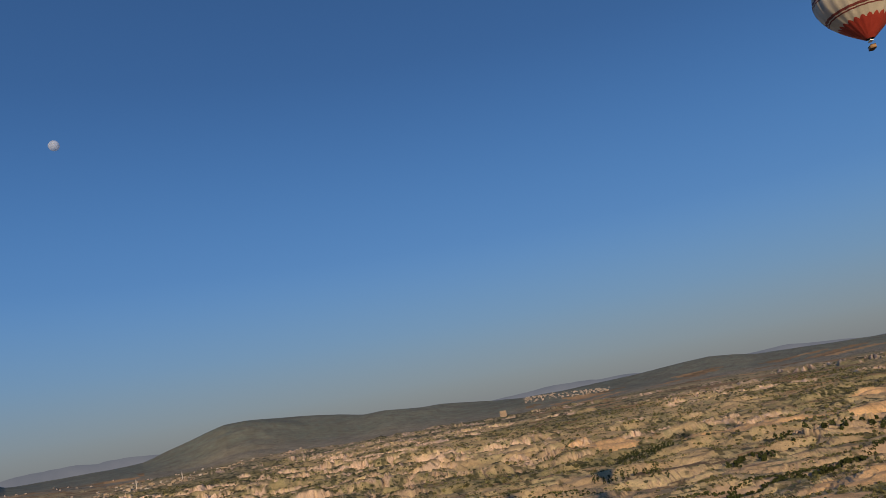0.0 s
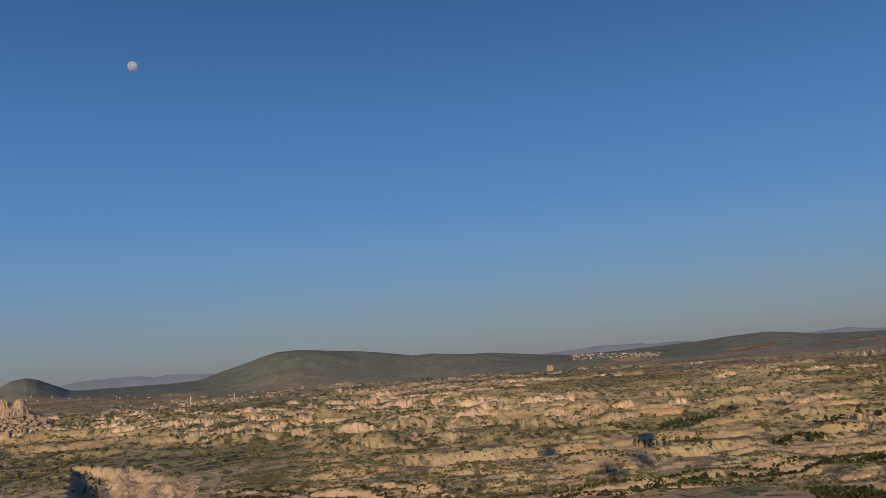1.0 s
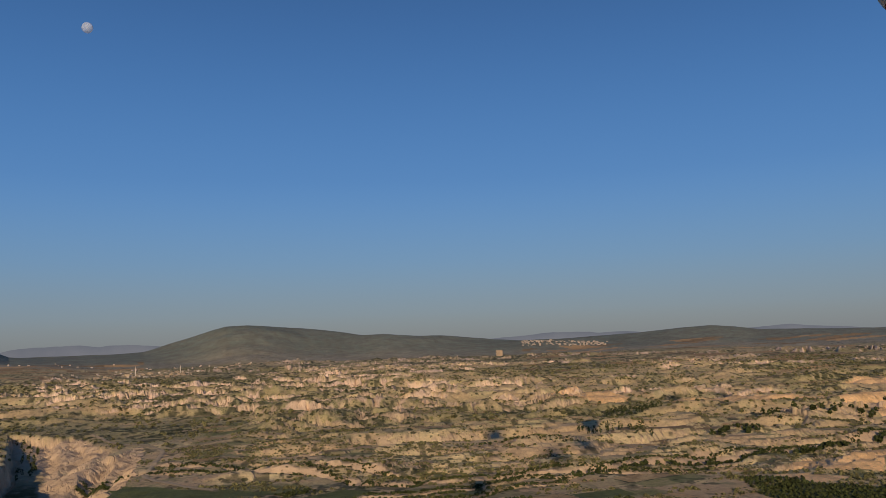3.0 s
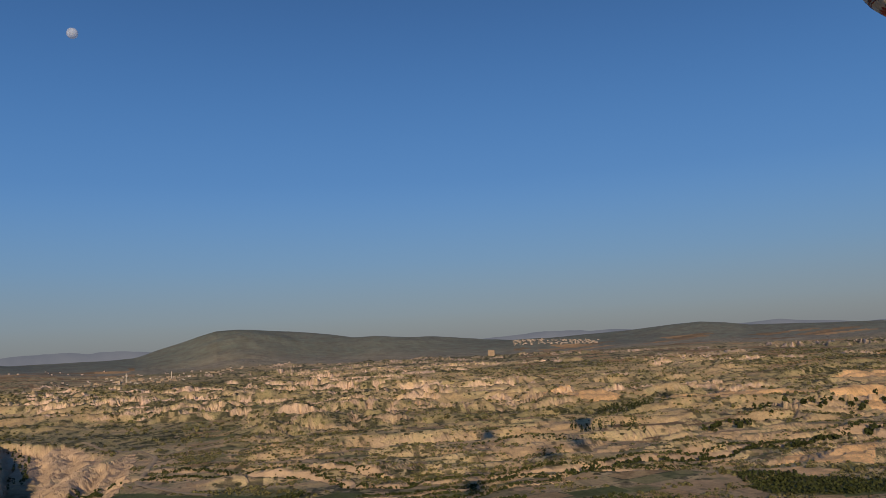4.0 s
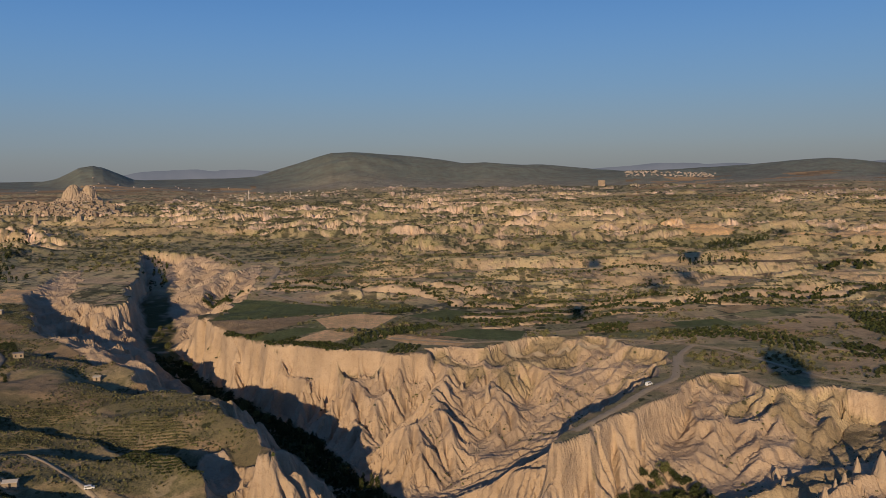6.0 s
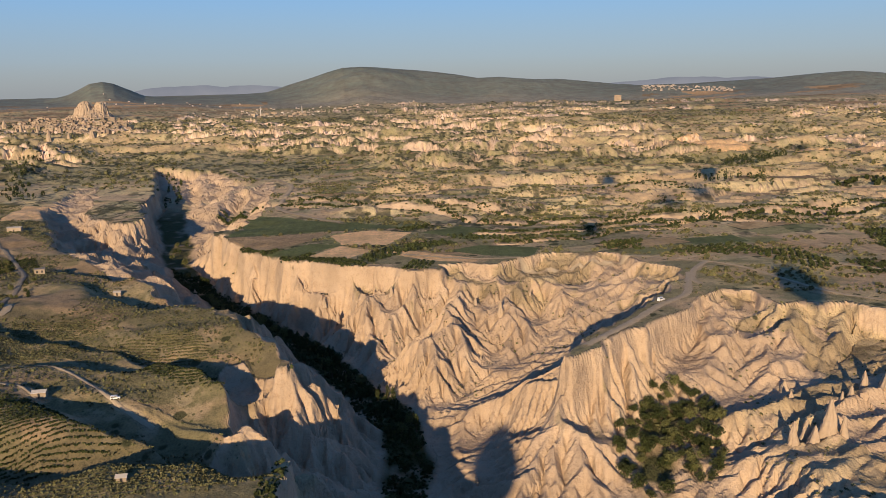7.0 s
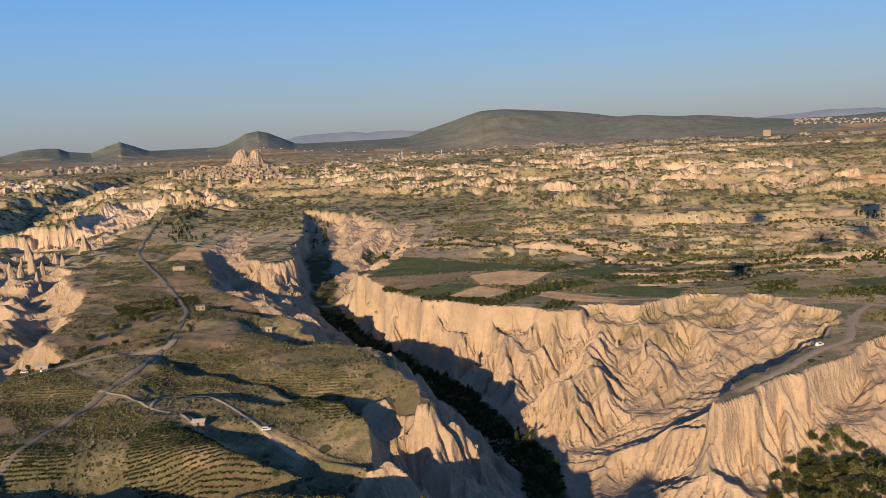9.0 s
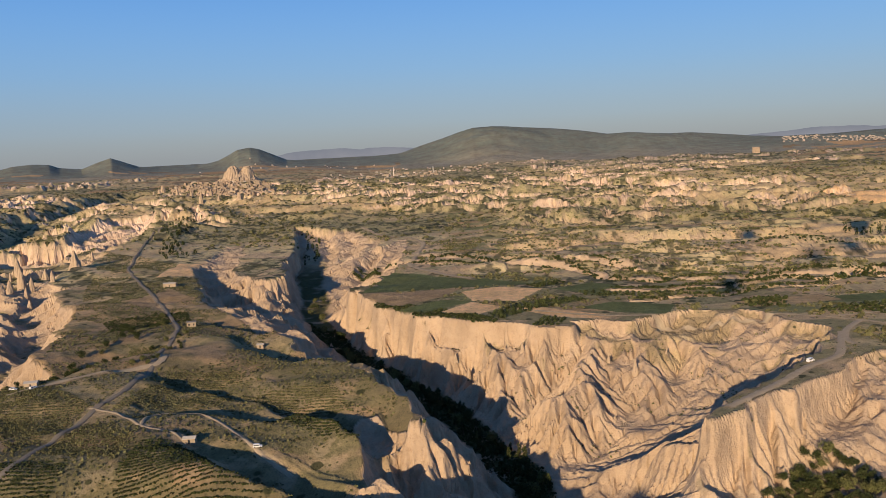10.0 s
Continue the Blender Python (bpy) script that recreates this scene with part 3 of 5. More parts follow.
def land_material():
    """Land colours come from the plan as an attribute; grain, stains and relief are added here."""
    mat, nt, b = material("land", 0.95, 0.0, 0.1)
    at = nt.nodes.new("ShaderNodeAttribute")
    at.attribute_name = "surface"
    rk = nt.nodes.new("ShaderNodeAttribute")
    rk.attribute_name = "rock"
    big, mid, small = noise_node(nt, 0.035, 5), noise_node(nt, 0.22, 5, 0.65), noise_node(nt, 1.1, 4, 0.6)
    f = mixed(nt, 0.5, mid.outputs[0], small.outputs[0])
    grain = ramp(nt, f, [(0.32, (0.50, 0.53, 0.55)), (0.48, (0.98, 0.98, 0.98)), (0.68, (1.34, 1.29, 1.22))])
    calm = ramp(nt, f, [(0.3, (0.74, 0.70, 0.66)), (0.48, (1.0, 1.0, 1.0)), (0.72, (1.12, 1.12, 1.10))])
    g = mixed(nt, rk.outputs["Fac"], grain, calm)
    col = mixed(nt, 1.0, at.outputs["Color"], g, "MULTIPLY")
    stain = ramp(nt, big.outputs[0], [(0.35, (0.88, 0.86, 0.84)), (0.6, (1.06, 1.05, 1.04))])
    col = mixed(nt, 1.0, col, stain, "MULTIPLY")
    # pale worn earth in patches, low bushes and shrubs in two sizes, as thick as the growth allows
    gr = nt.nodes.new("ShaderNodeAttribute")
    gr.attribute_name = "growth"
    worn = noise_node(nt, 0.055, 8, 0.68)
    spot = ramp(nt, worn.outputs[0], [(0.555, (0, 0, 0)), (0.60, (0.55, 0.55, 0.55))])
    col = mixed(nt, mixed(nt, 1.0, spot, gr.outputs["Fac"], "MULTIPLY"), col, (0.47, 0.37, 0.255, 1))
    for scale, reach, dark in ((0.30, 0.62, (0.075, 0.08, 0.038, 1)), (0.095, 0.72, (0.034, 0.042, 0.02, 1))):
        co = nt.nodes.new("ShaderNodeTexCoord")
        v = node(nt, "ShaderNodeTexVoronoi", Scale=scale)
        nt.links.new(co.outputs["Object"], v.inputs["Vector"])
        part_ = nt.nodes.new("ShaderNodeSeparateColor")
        nt.links.new(v.outputs["Color"], part_.inputs[0])
        size = node(nt, "ShaderNodeMath")
        size.operation = "MULTIPLY"
        nt.links.new(part_.outputs[0], size.inputs[0])
        nt.links.new(gr.outputs["Fac"], size.inputs[1])
        near = nt.nodes.new("ShaderNodeMath")
        near.operation = "MULTIPLY_ADD"
        near.inputs[1].default_value = reach
        nt.links.new(size.outputs[0], near.inputs[0])
        minus = nt.nodes.new("ShaderNodeMath")
        minus.operation = "MULTIPLY"
        minus.inputs[1].default_value = -1.0
        nt.links.new(v.outputs["Distance"], minus.inputs[0])
        nt.links.new(minus.outputs[0], near.inputs[2])
        k = ramp(nt, near.outputs[0], [(0.0, (0, 0, 0)), (0.07, (0.85, 0.85, 0.85))])
        col = mixed(nt, k, col, dark)
    nt.links.new(col, b.inputs["Base Color"])
    # knobs and hollows of the bare rock under the fine grain
    knob = noise_node(nt, 0.05, 6, 0.6)
    amount = nt.nodes.new("ShaderNodeMath")
    amount.operation = "MULTIPLY_ADD"
    amount.inputs[1].default_value, amount.inputs[2].default_value = 3.2, 0.5
    nt.links.new(rk.outputs["Fac"], amount.inputs[0])
    relief = nt.nodes.new("ShaderNodeMath")
    relief.operation = "MULTIPLY_ADD"
    nt.links.new(knob.outputs[0], relief.inputs[0])
    nt.links.new(amount.outputs[0], relief.inputs[1])
    nt.links.new(f, relief.inputs[2])
    bumped(nt, b, relief.outputs[0], 0.65, 1.4)
    return mat


LAND = land_material()

# ---- fields and tracks on the plan ----
FIELDS_PLATEAU = [
    ("green", [(-184, 655), (-182, 706), (-214, 795), (-164, 769), (-123, 729), (-67, 663), (-98, 658)]),
    ("plough", [(-176, 634), (-182, 652), (-97, 654), (-107, 623), (-128, 599), (-141, 596)]),
    ("green", [(-137, 582), (-105, 611), (-81, 598), (-112, 562)]),
    ("tan", [(-95, 640), (-64, 663), (-28, 652), (-46, 600), (-81, 603)]),
    ("tan", [(-101, 561), (-81, 598), (-55, 578), (-71, 550)]),
    ("scrub", [(-63, 550), (-45, 589), (-3, 619), (6, 602), (-31, 567), (-53, 535)]),
    ("tan", [(-41, 584), (24, 544), (19, 532), (-15, 541), (-44, 567)]),
    ("green", [(1, 575), (26, 594), (70, 580), (61, 545), (28, 554)]),
]
FIELDS_PLAIN = [
    ("green", [(-21, 651), (12, 680), (47, 651), (19, 617)]),
    ("tan", [(341, 610), (380, 633), (418, 595), (380, 581)]),
    ("tan", [(403, 670), (437, 696), (495, 659), (449, 605), (408, 632)]),
    ("scrub", [(314, 566), (359, 598), (420, 545), (393, 510), (353, 514), (316, 536)]),
    ("green", [(366, 533), (404, 525), (394, 505), (352, 508)]),
    ("plough", [(265, 515), (292, 515), (288, 471), (262, 474)]),
    ("green", [(356, 481), (400, 443), (369, 396), (330, 434)]),
    ("green", [(184, 603), (226, 613), (230, 585), (186, 578)]),
]
FIELDS_FAR = [
    ("tan", [(384, 1385), (494, 1422), (526, 1303), (460, 1240)]),
    ("tan", [(546, 1273), (705, 1265), (773, 1159), (614, 1101)]),
    ("tan", [(759, 1137), (882, 1097), (836, 932), (719, 942)]),
    ("tan", [(867, 1327), (1077, 1407), (1121, 1263), (943, 1233)]),
    ("tan", [(1100, 1210), (1242, 1183), (1059, 1009), (1006, 1094)]),
    ("green", [(-150, 744), (-86, 706), (-24, 676), (-101, 668), (-139, 690)]),
    ("tan", [(-440, 770), (-400, 800), (-420, 900), (-470, 880)]),
    ("plough", [(-400, 640), (-360, 610), (-330, 640), (-380, 690)]),
]
ROADS = {
    "plateau": ([(-30, 560), (20, 542), (76, 541), (121, 536), (156, 523), (186, 497), (204, 457), (217, 430), (242, 411), (300, 380)], 3.4),
    "fork": ([(156, 523), (205, 540), (218, 538), (232, 515), (300, 470), (380, 440)], 3.2),
    "link": ([(171, 510), (156, 486), (148, 462), (150, 452)], 4.0),
    "spur": ([(152, 482), (143, 455), (134, 430), (114, 409), (95, 384), (76, 362), (62, 346)], 4.2),
    "bend": ([(-330, 1215), (-269, 1112), (-219, 1062), (-192, 1000), (-183, 898), (-174, 821), (-133, 755), (-93, 704)], 5.0),
    "north": ([(-199, 1022), (-157, 1045), (-101, 1098), (20, 1150)], 4.0),
    "west": ([(-661, 1202), (-609, 1048), (-544, 905), (-508, 833), (-462, 769), (-375, 651), (-324, 581), (-291, 530), (-275, 488), (-264, 450), (-257, 430), (-247, 389),
              (-247, 360), (-246, 344), (-244, 315), (-241, 290), (-240, 255)], 3.0),
    "yard": ([(-310, 372), (-296, 392), (-278, 413), (-257, 435), (-259, 450)], 4.5),
    "vineyard": ([(-250, 356), (-231, 350), (-209, 333), (-192, 328), (-179, 320)], 1.7),
    "terrace": ([(-209, 333), (-212, 348), (-205, 356), (-190, 354), (-171, 343), (-144, 319), (-125, 308)], 1.8),
}
TONES = {"green": (0.12, 0.14, 0.058), "plough": (0.29, 0.215, 0.13), "tan": (0.72, 0.485, 0.26), "scrub": (0.14, 0.14, 0.065)}
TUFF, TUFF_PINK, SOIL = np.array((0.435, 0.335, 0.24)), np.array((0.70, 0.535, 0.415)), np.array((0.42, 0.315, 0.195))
STRAW, SCRUB, TRACK = np.array((0.455, 0.375, 0.215)), np.array((0.135, 0.145, 0.075)), np.array((0.36, 0.30, 0.215))


def land_colours(x, y, z, slope, rock, floor):
    r = np.hypot(x, y)
    az = np.degrees(np.arctan2(-x, y))
    n1, n2, n3 = fbm(x / 70, y / 45, 101, 4), fbm(x / 22, y / 15, 102, 4), fbm(x / 300, y / 200, 103, 3)
    west_side = step(-40, -110, x + 0.12 * (y - 400)) * step(900, 600, y)
    k = step(-0.35, 0.45, n1 + 0.5 * n2)[:, None]
    col = SOIL * (1 - k) + STRAW * k
    k = step(0.0, 0.5, n2 + 0.6 * n3 - 0.25 * slope + 0.05 + 0.45 * west_side)[:, None] * (0.65 - 0.05 * west_side[:, None])
    col = col * (1 - k) + SCRUB * k
    col = col * (1 - 0.34 * west_side[:, None])
    # far slopes are darker with scrub, and distance haze is painted in as blue-grey
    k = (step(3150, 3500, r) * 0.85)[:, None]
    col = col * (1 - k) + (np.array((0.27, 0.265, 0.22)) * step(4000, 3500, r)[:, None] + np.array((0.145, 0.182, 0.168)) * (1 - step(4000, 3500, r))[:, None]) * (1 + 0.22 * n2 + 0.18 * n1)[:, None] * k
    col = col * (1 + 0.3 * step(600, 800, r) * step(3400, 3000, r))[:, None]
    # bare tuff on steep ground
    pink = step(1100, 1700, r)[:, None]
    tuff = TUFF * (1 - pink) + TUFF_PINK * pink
    bare = step(0.30, 0.52, slope * (0.62 - 0.26 * step(900, 1200, r) + 1.2 * rock) * (1 - 0.7 * west_side * (rock < 0.3)) + 0.16 * n2)
    far_off = step(950, 1150, r)
    bare = bare * (1 - 0.35 * far_off)
    # the far land is grey-green with low growth, in drifts, with darker clumps
    meadow = (far_off * (0.30 + 0.45 * step(-0.3, 0.4, n3 + 0.5 * n1)) * (1 - step(3200, 3500, r)))[:, None]
    col = col * (1 - meadow) + np.array((0.315, 0.285, 0.15)) * meadow
    clump = (step(0.26, 0.46, 0.75 * vnoise(x / 7, y / 11, 120) + 0.5 * vnoise(x / 15, y / 26, 121) + 0.45 * n1 + 0.3 * n3) * step(560, 700, r) * step(3400, 3000, r) * 0.8)[:, None]
    col = col * (1 - clump) + np.array((0.055, 0.062, 0.04)) * clump
    ledge = step(0.30, 0.14, slope) * step(0.0, 0.35, n1 + 0.4 * n2) * (rock > 0.5)
    bare = np.maximum(bare, step(0.5, 0.9, rock)) * (1 - 0.45 * ledge)
    bare = bare * (1 - step(3250, 3600, r))
    # soil and scrub hold on in patches high on the canyon walls
    hold = step(0.11, 0.25, n1 + 0.45 * n2 + 0.012 * (z + 12)) * step(3.4, 1.8, slope) * step(-34, -16, z) * (r < 700) * (rock > 0.5)
    bare = bare * (1 - 0.6 * hold)
    flat = slope < 0.22
    growth = np.clip(0.50 + 0.55 * n1 + 0.3 * n3 + 0.1 * west_side, 0, 1) * (1 - bare) * step(4300, 3300, r) * (1 - 0.4 * step(620, 520, r))
    # strip fields on the plain, with darker borders
    fx, fy = (x * 0.94 + y * 0.34 + 14 * vnoise(x / 160, y / 160, 115)) / 74, (y * 0.94 - x * 0.34 + 10 * vnoise(x / 130, y / 130, 116)) / 27
    pick, hue = lattice(np.floor(fx), np.floor(fy), 111), lattice(np.floor(fx), np.floor(fy), 112)
    m = (pick > 0.05) & flat & (r > 560) & (r < 1500) & (rock < 0.1) & (az < 9)
    shade = np.where((hue > 0.4)[:, None], np.array(TONES["tan"]) * 0.66, np.where((hue > -0.1)[:, None], STRAW * 0.95, np.where((hue > -0.35)[:, None], np.array(TONES["plough"]), np.array(TONES["green"]) * 1.3)))
    near_edge = np.minimum(np.minimum(fy - np.floor(fy), 1 - fy + np.floor(fy)) * 27, np.minimum(fx - np.floor(fx), 1 - fx + np.floor(fx)) * 74) < 1.6
    mixk = np.where(near_edge, 0.0, 0.62)[:, None]
    plainer = (col * (1 - mixk) + shade * mixk) * np.where(near_edge, 0.7, 1.0)[:, None]
    col[m] = plainer[m]
    growth[m] *= np.where(near_edge, 1.3, 0.55)[m]
    # patchwork of far fields on the level ground to the east and west
    cell = lattice(np.floor((x + 0.3 * y) / 150), np.floor((y - 0.2 * x) / 62), 109)
    m = (cell > 0.45) & flat & (r > 850) & (r < 4000) & (rock < 0.2) & ((az < -14) | ((az > 12) & (r > 2500)))
    tone = lattice(np.floor((x + 0.3 * y) / 150), np.floor((y - 0.2 * x) / 62), 110)[:, None] * 0.5 + 0.5
    col[m] = 0.72 * (np.array(TONES["tan"]) * tone + np.array(TONES["plough"]) * (1 - tone))[m]
    growth[m] *= 0.25
    for kind, ring in FIELDS_PLATEAU + FIELDS_PLAIN + FIELDS_FAR:
        cx, cy = [p[0] for p in ring], [p[1] for p in ring]
        m = np.nonzero((x > min(cx)) & (x < max(cx)) & (y > min(cy)) & (y < max(cy)) & (rock < 0.3))[0]
        m = m[within(ring, x[m], y[m])]
        col[m] = np.array(TONES[kind]) * (1 + 0.16 * n2[m] + 0.1 * vnoise(x[m] / 3, y[m] / 40, 107))[:, None]
        growth[m] *= 0.04
    held = (0.8 * hold * step(-0.1, 0.3, n2 + 0.2))[:, None]
    col = col * (1 - held) + np.array((0.15, 0.125, 0.065)) * held
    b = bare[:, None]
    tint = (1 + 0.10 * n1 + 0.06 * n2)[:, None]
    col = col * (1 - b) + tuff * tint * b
    f = (floor * step(-0.7, 0.1, n2 + 0.3))[:, None]
    col = col * (1 - f) + np.array((0.075, 0.078, 0.034)) * f
    for pts, w in ROADS.values():
        near = np.nonzero((np.abs(x - pts[len(pts) // 2][0]) < 420) & (np.abs(y - pts[len(pts) // 2][1]) < 480))[0]
        d, _, _ = to_line(pts, x[near], y[near])
        t = step(w * 0.5 + 1.6, w * 0.5, d + 0.8 * n2[near])[:, None] * 0.6
        col[near] = col[near] * (1 - t) + TRACK * t
        growth[near] *= 1 - t[:, 0]
    return np.clip(col, 0.01, 0.9), np.clip(bare, 0, 1), np.clip(growth, 0, 1)


def build_ground():
    """One sheet: a fan of rings round the start, fine ahead, coarse behind, out to the horizon."""
    fine = np.radians(np.linspace(52, -54, 1180))
    rest = np.radians(np.linspace(-54, -308, 70))[1:-1]
    az = np.concatenate([fine, rest])
    r = [6.0, 40, 80, 120, 150, 172, 186]
    while r[-1] < 700:
        r.append(r[-1] + 1.3)
    while r[-1] < 2500:
        r.append(r[-1] * 1.0042)
    while r[-1] < 4950:
        r.append(r[-1] * 1.009)
    r = np.array(r)
    nr, na = len(r), len(az)
    X, Y = -r[:, None] * np.sin(az)[None], r[:, None] * np.cos(az)[None]
    Z, rock, floor = (q.reshape(nr, na) for q in ground(X.ravel(), Y.ravel(), True))
    # slope from the neighbours along and across the rings
    dr = np.gradient(Z, axis=0) / np.gradient(r)[:, None]
    da = np.gradient(Z, axis=1) / (r[:, None] * np.abs(np.gradient(az))[None] + 1e-6)
    slope = np.hypot(dr, da)
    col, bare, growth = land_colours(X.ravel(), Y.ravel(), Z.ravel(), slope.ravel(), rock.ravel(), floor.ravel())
    co = np.stack([X, Y, Z], -1).reshape(-1, 3).astype(np.float32)
    i, j = np.meshgrid(np.arange(nr - 1), np.arange(na), indexing="ij")
    j2 = (j + 1) % na
    quads = np.stack([i * na + j, (i + 1) * na + j, (i + 1) * na + j2, i * na + j2], -1).reshape(-1, 4)[:, ::-1].astype(np.int32)
    co = np.concatenate([co, [[0, 0, float(Z[0].mean())]]]).astype(np.float32)
    col, bare, growth = (np.concatenate([q, q[:1]]) for q in (col, bare, growth))
    me = bpy.data.meshes.new("ground")
    me.vertices.add(len(co))
    me.vertices.foreach_set("co", co.ravel())
    k = np.arange(na)
    hub = np.stack([k, (k + 1) % na, np.full(na, nr * na)], -1)[:, ::-1].astype(np.int32)
    me.loops.add(quads.size + hub.size)
    me.loops.foreach_set("vertex_index", np.concatenate([quads.ravel(), hub.ravel()]))
    me.polygons.add(len(quads) + na)
    me.polygons.foreach_set("loop_start", np.concatenate([np.arange(0, quads.size, 4), quads.size + np.arange(0, hub.size, 3)]).astype(np.int32))
    corner = np.concatenate([quads[:, 0], hub[:, 1]])
    me.polygons.foreach_set("use_smooth", ~((rock.ravel()[corner] > 0.5) & (np.hypot(co[corner, 0], co[corner, 1]) < 3300)))
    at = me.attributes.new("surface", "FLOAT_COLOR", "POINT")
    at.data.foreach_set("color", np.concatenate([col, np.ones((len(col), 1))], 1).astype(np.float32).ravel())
    at = me.attributes.new("rock", "FLOAT", "POINT")
    at.data.foreach_set("value", bare.astype(np.float32).ravel())
    at = me.attributes.new("growth", "FLOAT", "POINT")
    at.data.foreach_set("value", growth.astype(np.float32).ravel())
    me.update()
    me.validate()
    me.materials.append(LAND)
    return tagged(new("ground", me), "eroded pale tuff canyons, dry scrubland and small fields reaching far hills", "ground", kind="structure")


build_ground()


# ---- building blocks ----
def mesh_from(name, bm, *mats, smooth=True):
    me = bpy.data.meshes.new(name)
    bm.to_mesh(me)
    bm.free()
    for mt in mats:
        me.materials.append(mt)
    if smooth:
        me.polygons.foreach_set("use_smooth", np.ones(len(me.polygons), bool))
    return me


def part(name, bm, mat, parent, label="", smooth=False):
    ob = new(name, mesh_from(name, bm, mat, smooth=smooth))
    ob.parent = parent
    return tagged(ob, label)


def thing(name, at, turn, label, category, group="", kind=""):
    ob = new(name)
    ob.matrix_world = pose(at[0], at[1], at[2], 0, 0, turn)
    return tagged(ob, label, category, group, kind)


def raw_mesh(name, co, faces, mat, smooth=False):
    me = bpy.data.meshes.new(name)
    me.from_pydata(co.tolist() if hasattr(co, "tolist") else co, [], faces.tolist() if hasattr(faces, "tolist") else faces)
    me.materials.append(mat)
    if smooth:
        me.polygons.foreach_set("use_smooth", np.ones(len(me.polygons), bool))
    return me


def box(bm, x0, x1, y0, y1, z0, z1, bevel=0.0):
    vs = [bm.verts.new((x, y, z)) for z in (z0, z1) for x, y in ((x0, y0), (x1, y0), (x1, y1), (x0, y1))]
    fs = [bm.faces.new([vs[i] for i in f]) for f in ((3, 2, 1, 0), (4, 5, 6, 7), (0, 1, 5, 4), (1, 2, 6, 5), (2, 3, 7, 6), (3, 0, 4, 7))]
    if bevel:
        bmesh.ops.bevel(bm, geom=list({e for f in fs for e in f.edges}), offset=bevel, segments=2, affect="EDGES")


def tube(bm, points, radii, sides=7, cap=True):
    rings = []
    for i, (p, rad) in enumerate(zip(points, radii)):
        p = Vector(p)
        d = (Vector(points[min(i + 1, len(points) - 1)]) - Vector(points[max(i - 1, 0)])).normalized()
        u = d.orthogonal().normalized()
        v = d.cross(u)
        rings.append([bm.verts.new(p + (u * math.cos(a) + v * math.sin(a)) * rad) for a in (2 * math.pi * k / sides for k in range(sides))])
    for a, b in zip(rings, rings[1:]):
        for k in range(sides):
            bm.faces.new((a[k], a[(k + 1) % sides], b[(k + 1) % sides], b[k]))
    if cap:
        bm.faces.new(rings[0][::-1])
        bm.faces.new(rings[-1])


# ---- plants ----
LEAF = two_tone("leaf", (0.02, 0.03, 0.01), (0.062, 0.074, 0.022), 0.9, 0.75, islands=0.45)
LEAF_PALE = two_tone("pale_leaf", (0.075, 0.085, 0.03), (0.16, 0.16, 0.06), 0.9, 0.8, islands=0.4)
LEAF_GREY = two_tone("scrub_leaf", (0.075, 0.08, 0.036), (0.17, 0.16, 0.075), 0.5, 0.85, islands=0.5)
BARK = two_tone("bark", (0.07, 0.05, 0.035), (0.16, 0.12, 0.085), 3.0, 0.95, 0.5)


def leaf_cloud(rng, centres, radii, per, size):
    """Many small bent leaf tufts scattered on and in a few lobes: (coordinates, faces)."""
    co, fa = [], []
    for c, rad in zip(centres, radii):
        n = max(6, int(per * rad * rad))
        d = rng.normal(size=(n, 3))
        d /= np.linalg.norm(d, axis=1)[:, None]
        p = np.asarray(c) + d * rad * (0.55 + 0.5 * rng.random((n, 1))) * np.array((1, 1, 0.85))
        a = rng.normal(size=(n, 3)) + d * 0.4
        a /= np.linalg.norm(a, axis=1)[:, None]
        b = np.cross(a, rng.normal(size=(n, 3)))
        b /= np.linalg.norm(b, axis=1)[:, None] + 1e-9
        s = size * (0.6 + 0.8 * rng.random((n, 1)))
        k = sum(len(q) for q in co)
        quad = np.stack([p - a * s, p - b * s * 0.7 + d * s * 0.3, p + a * s, p + b * s * 0.7 + d * s * 0.3], 1).reshape(-1, 3)
        co.append(quad)
        i = k + np.arange(n)[:, None] * 4
        fa.append(np.concatenate([np.concatenate([i, i + 1, i + 2], 1), np.concatenate([i, i + 2, i + 3], 1)]))
    return np.concatenate(co), np.concatenate(fa)


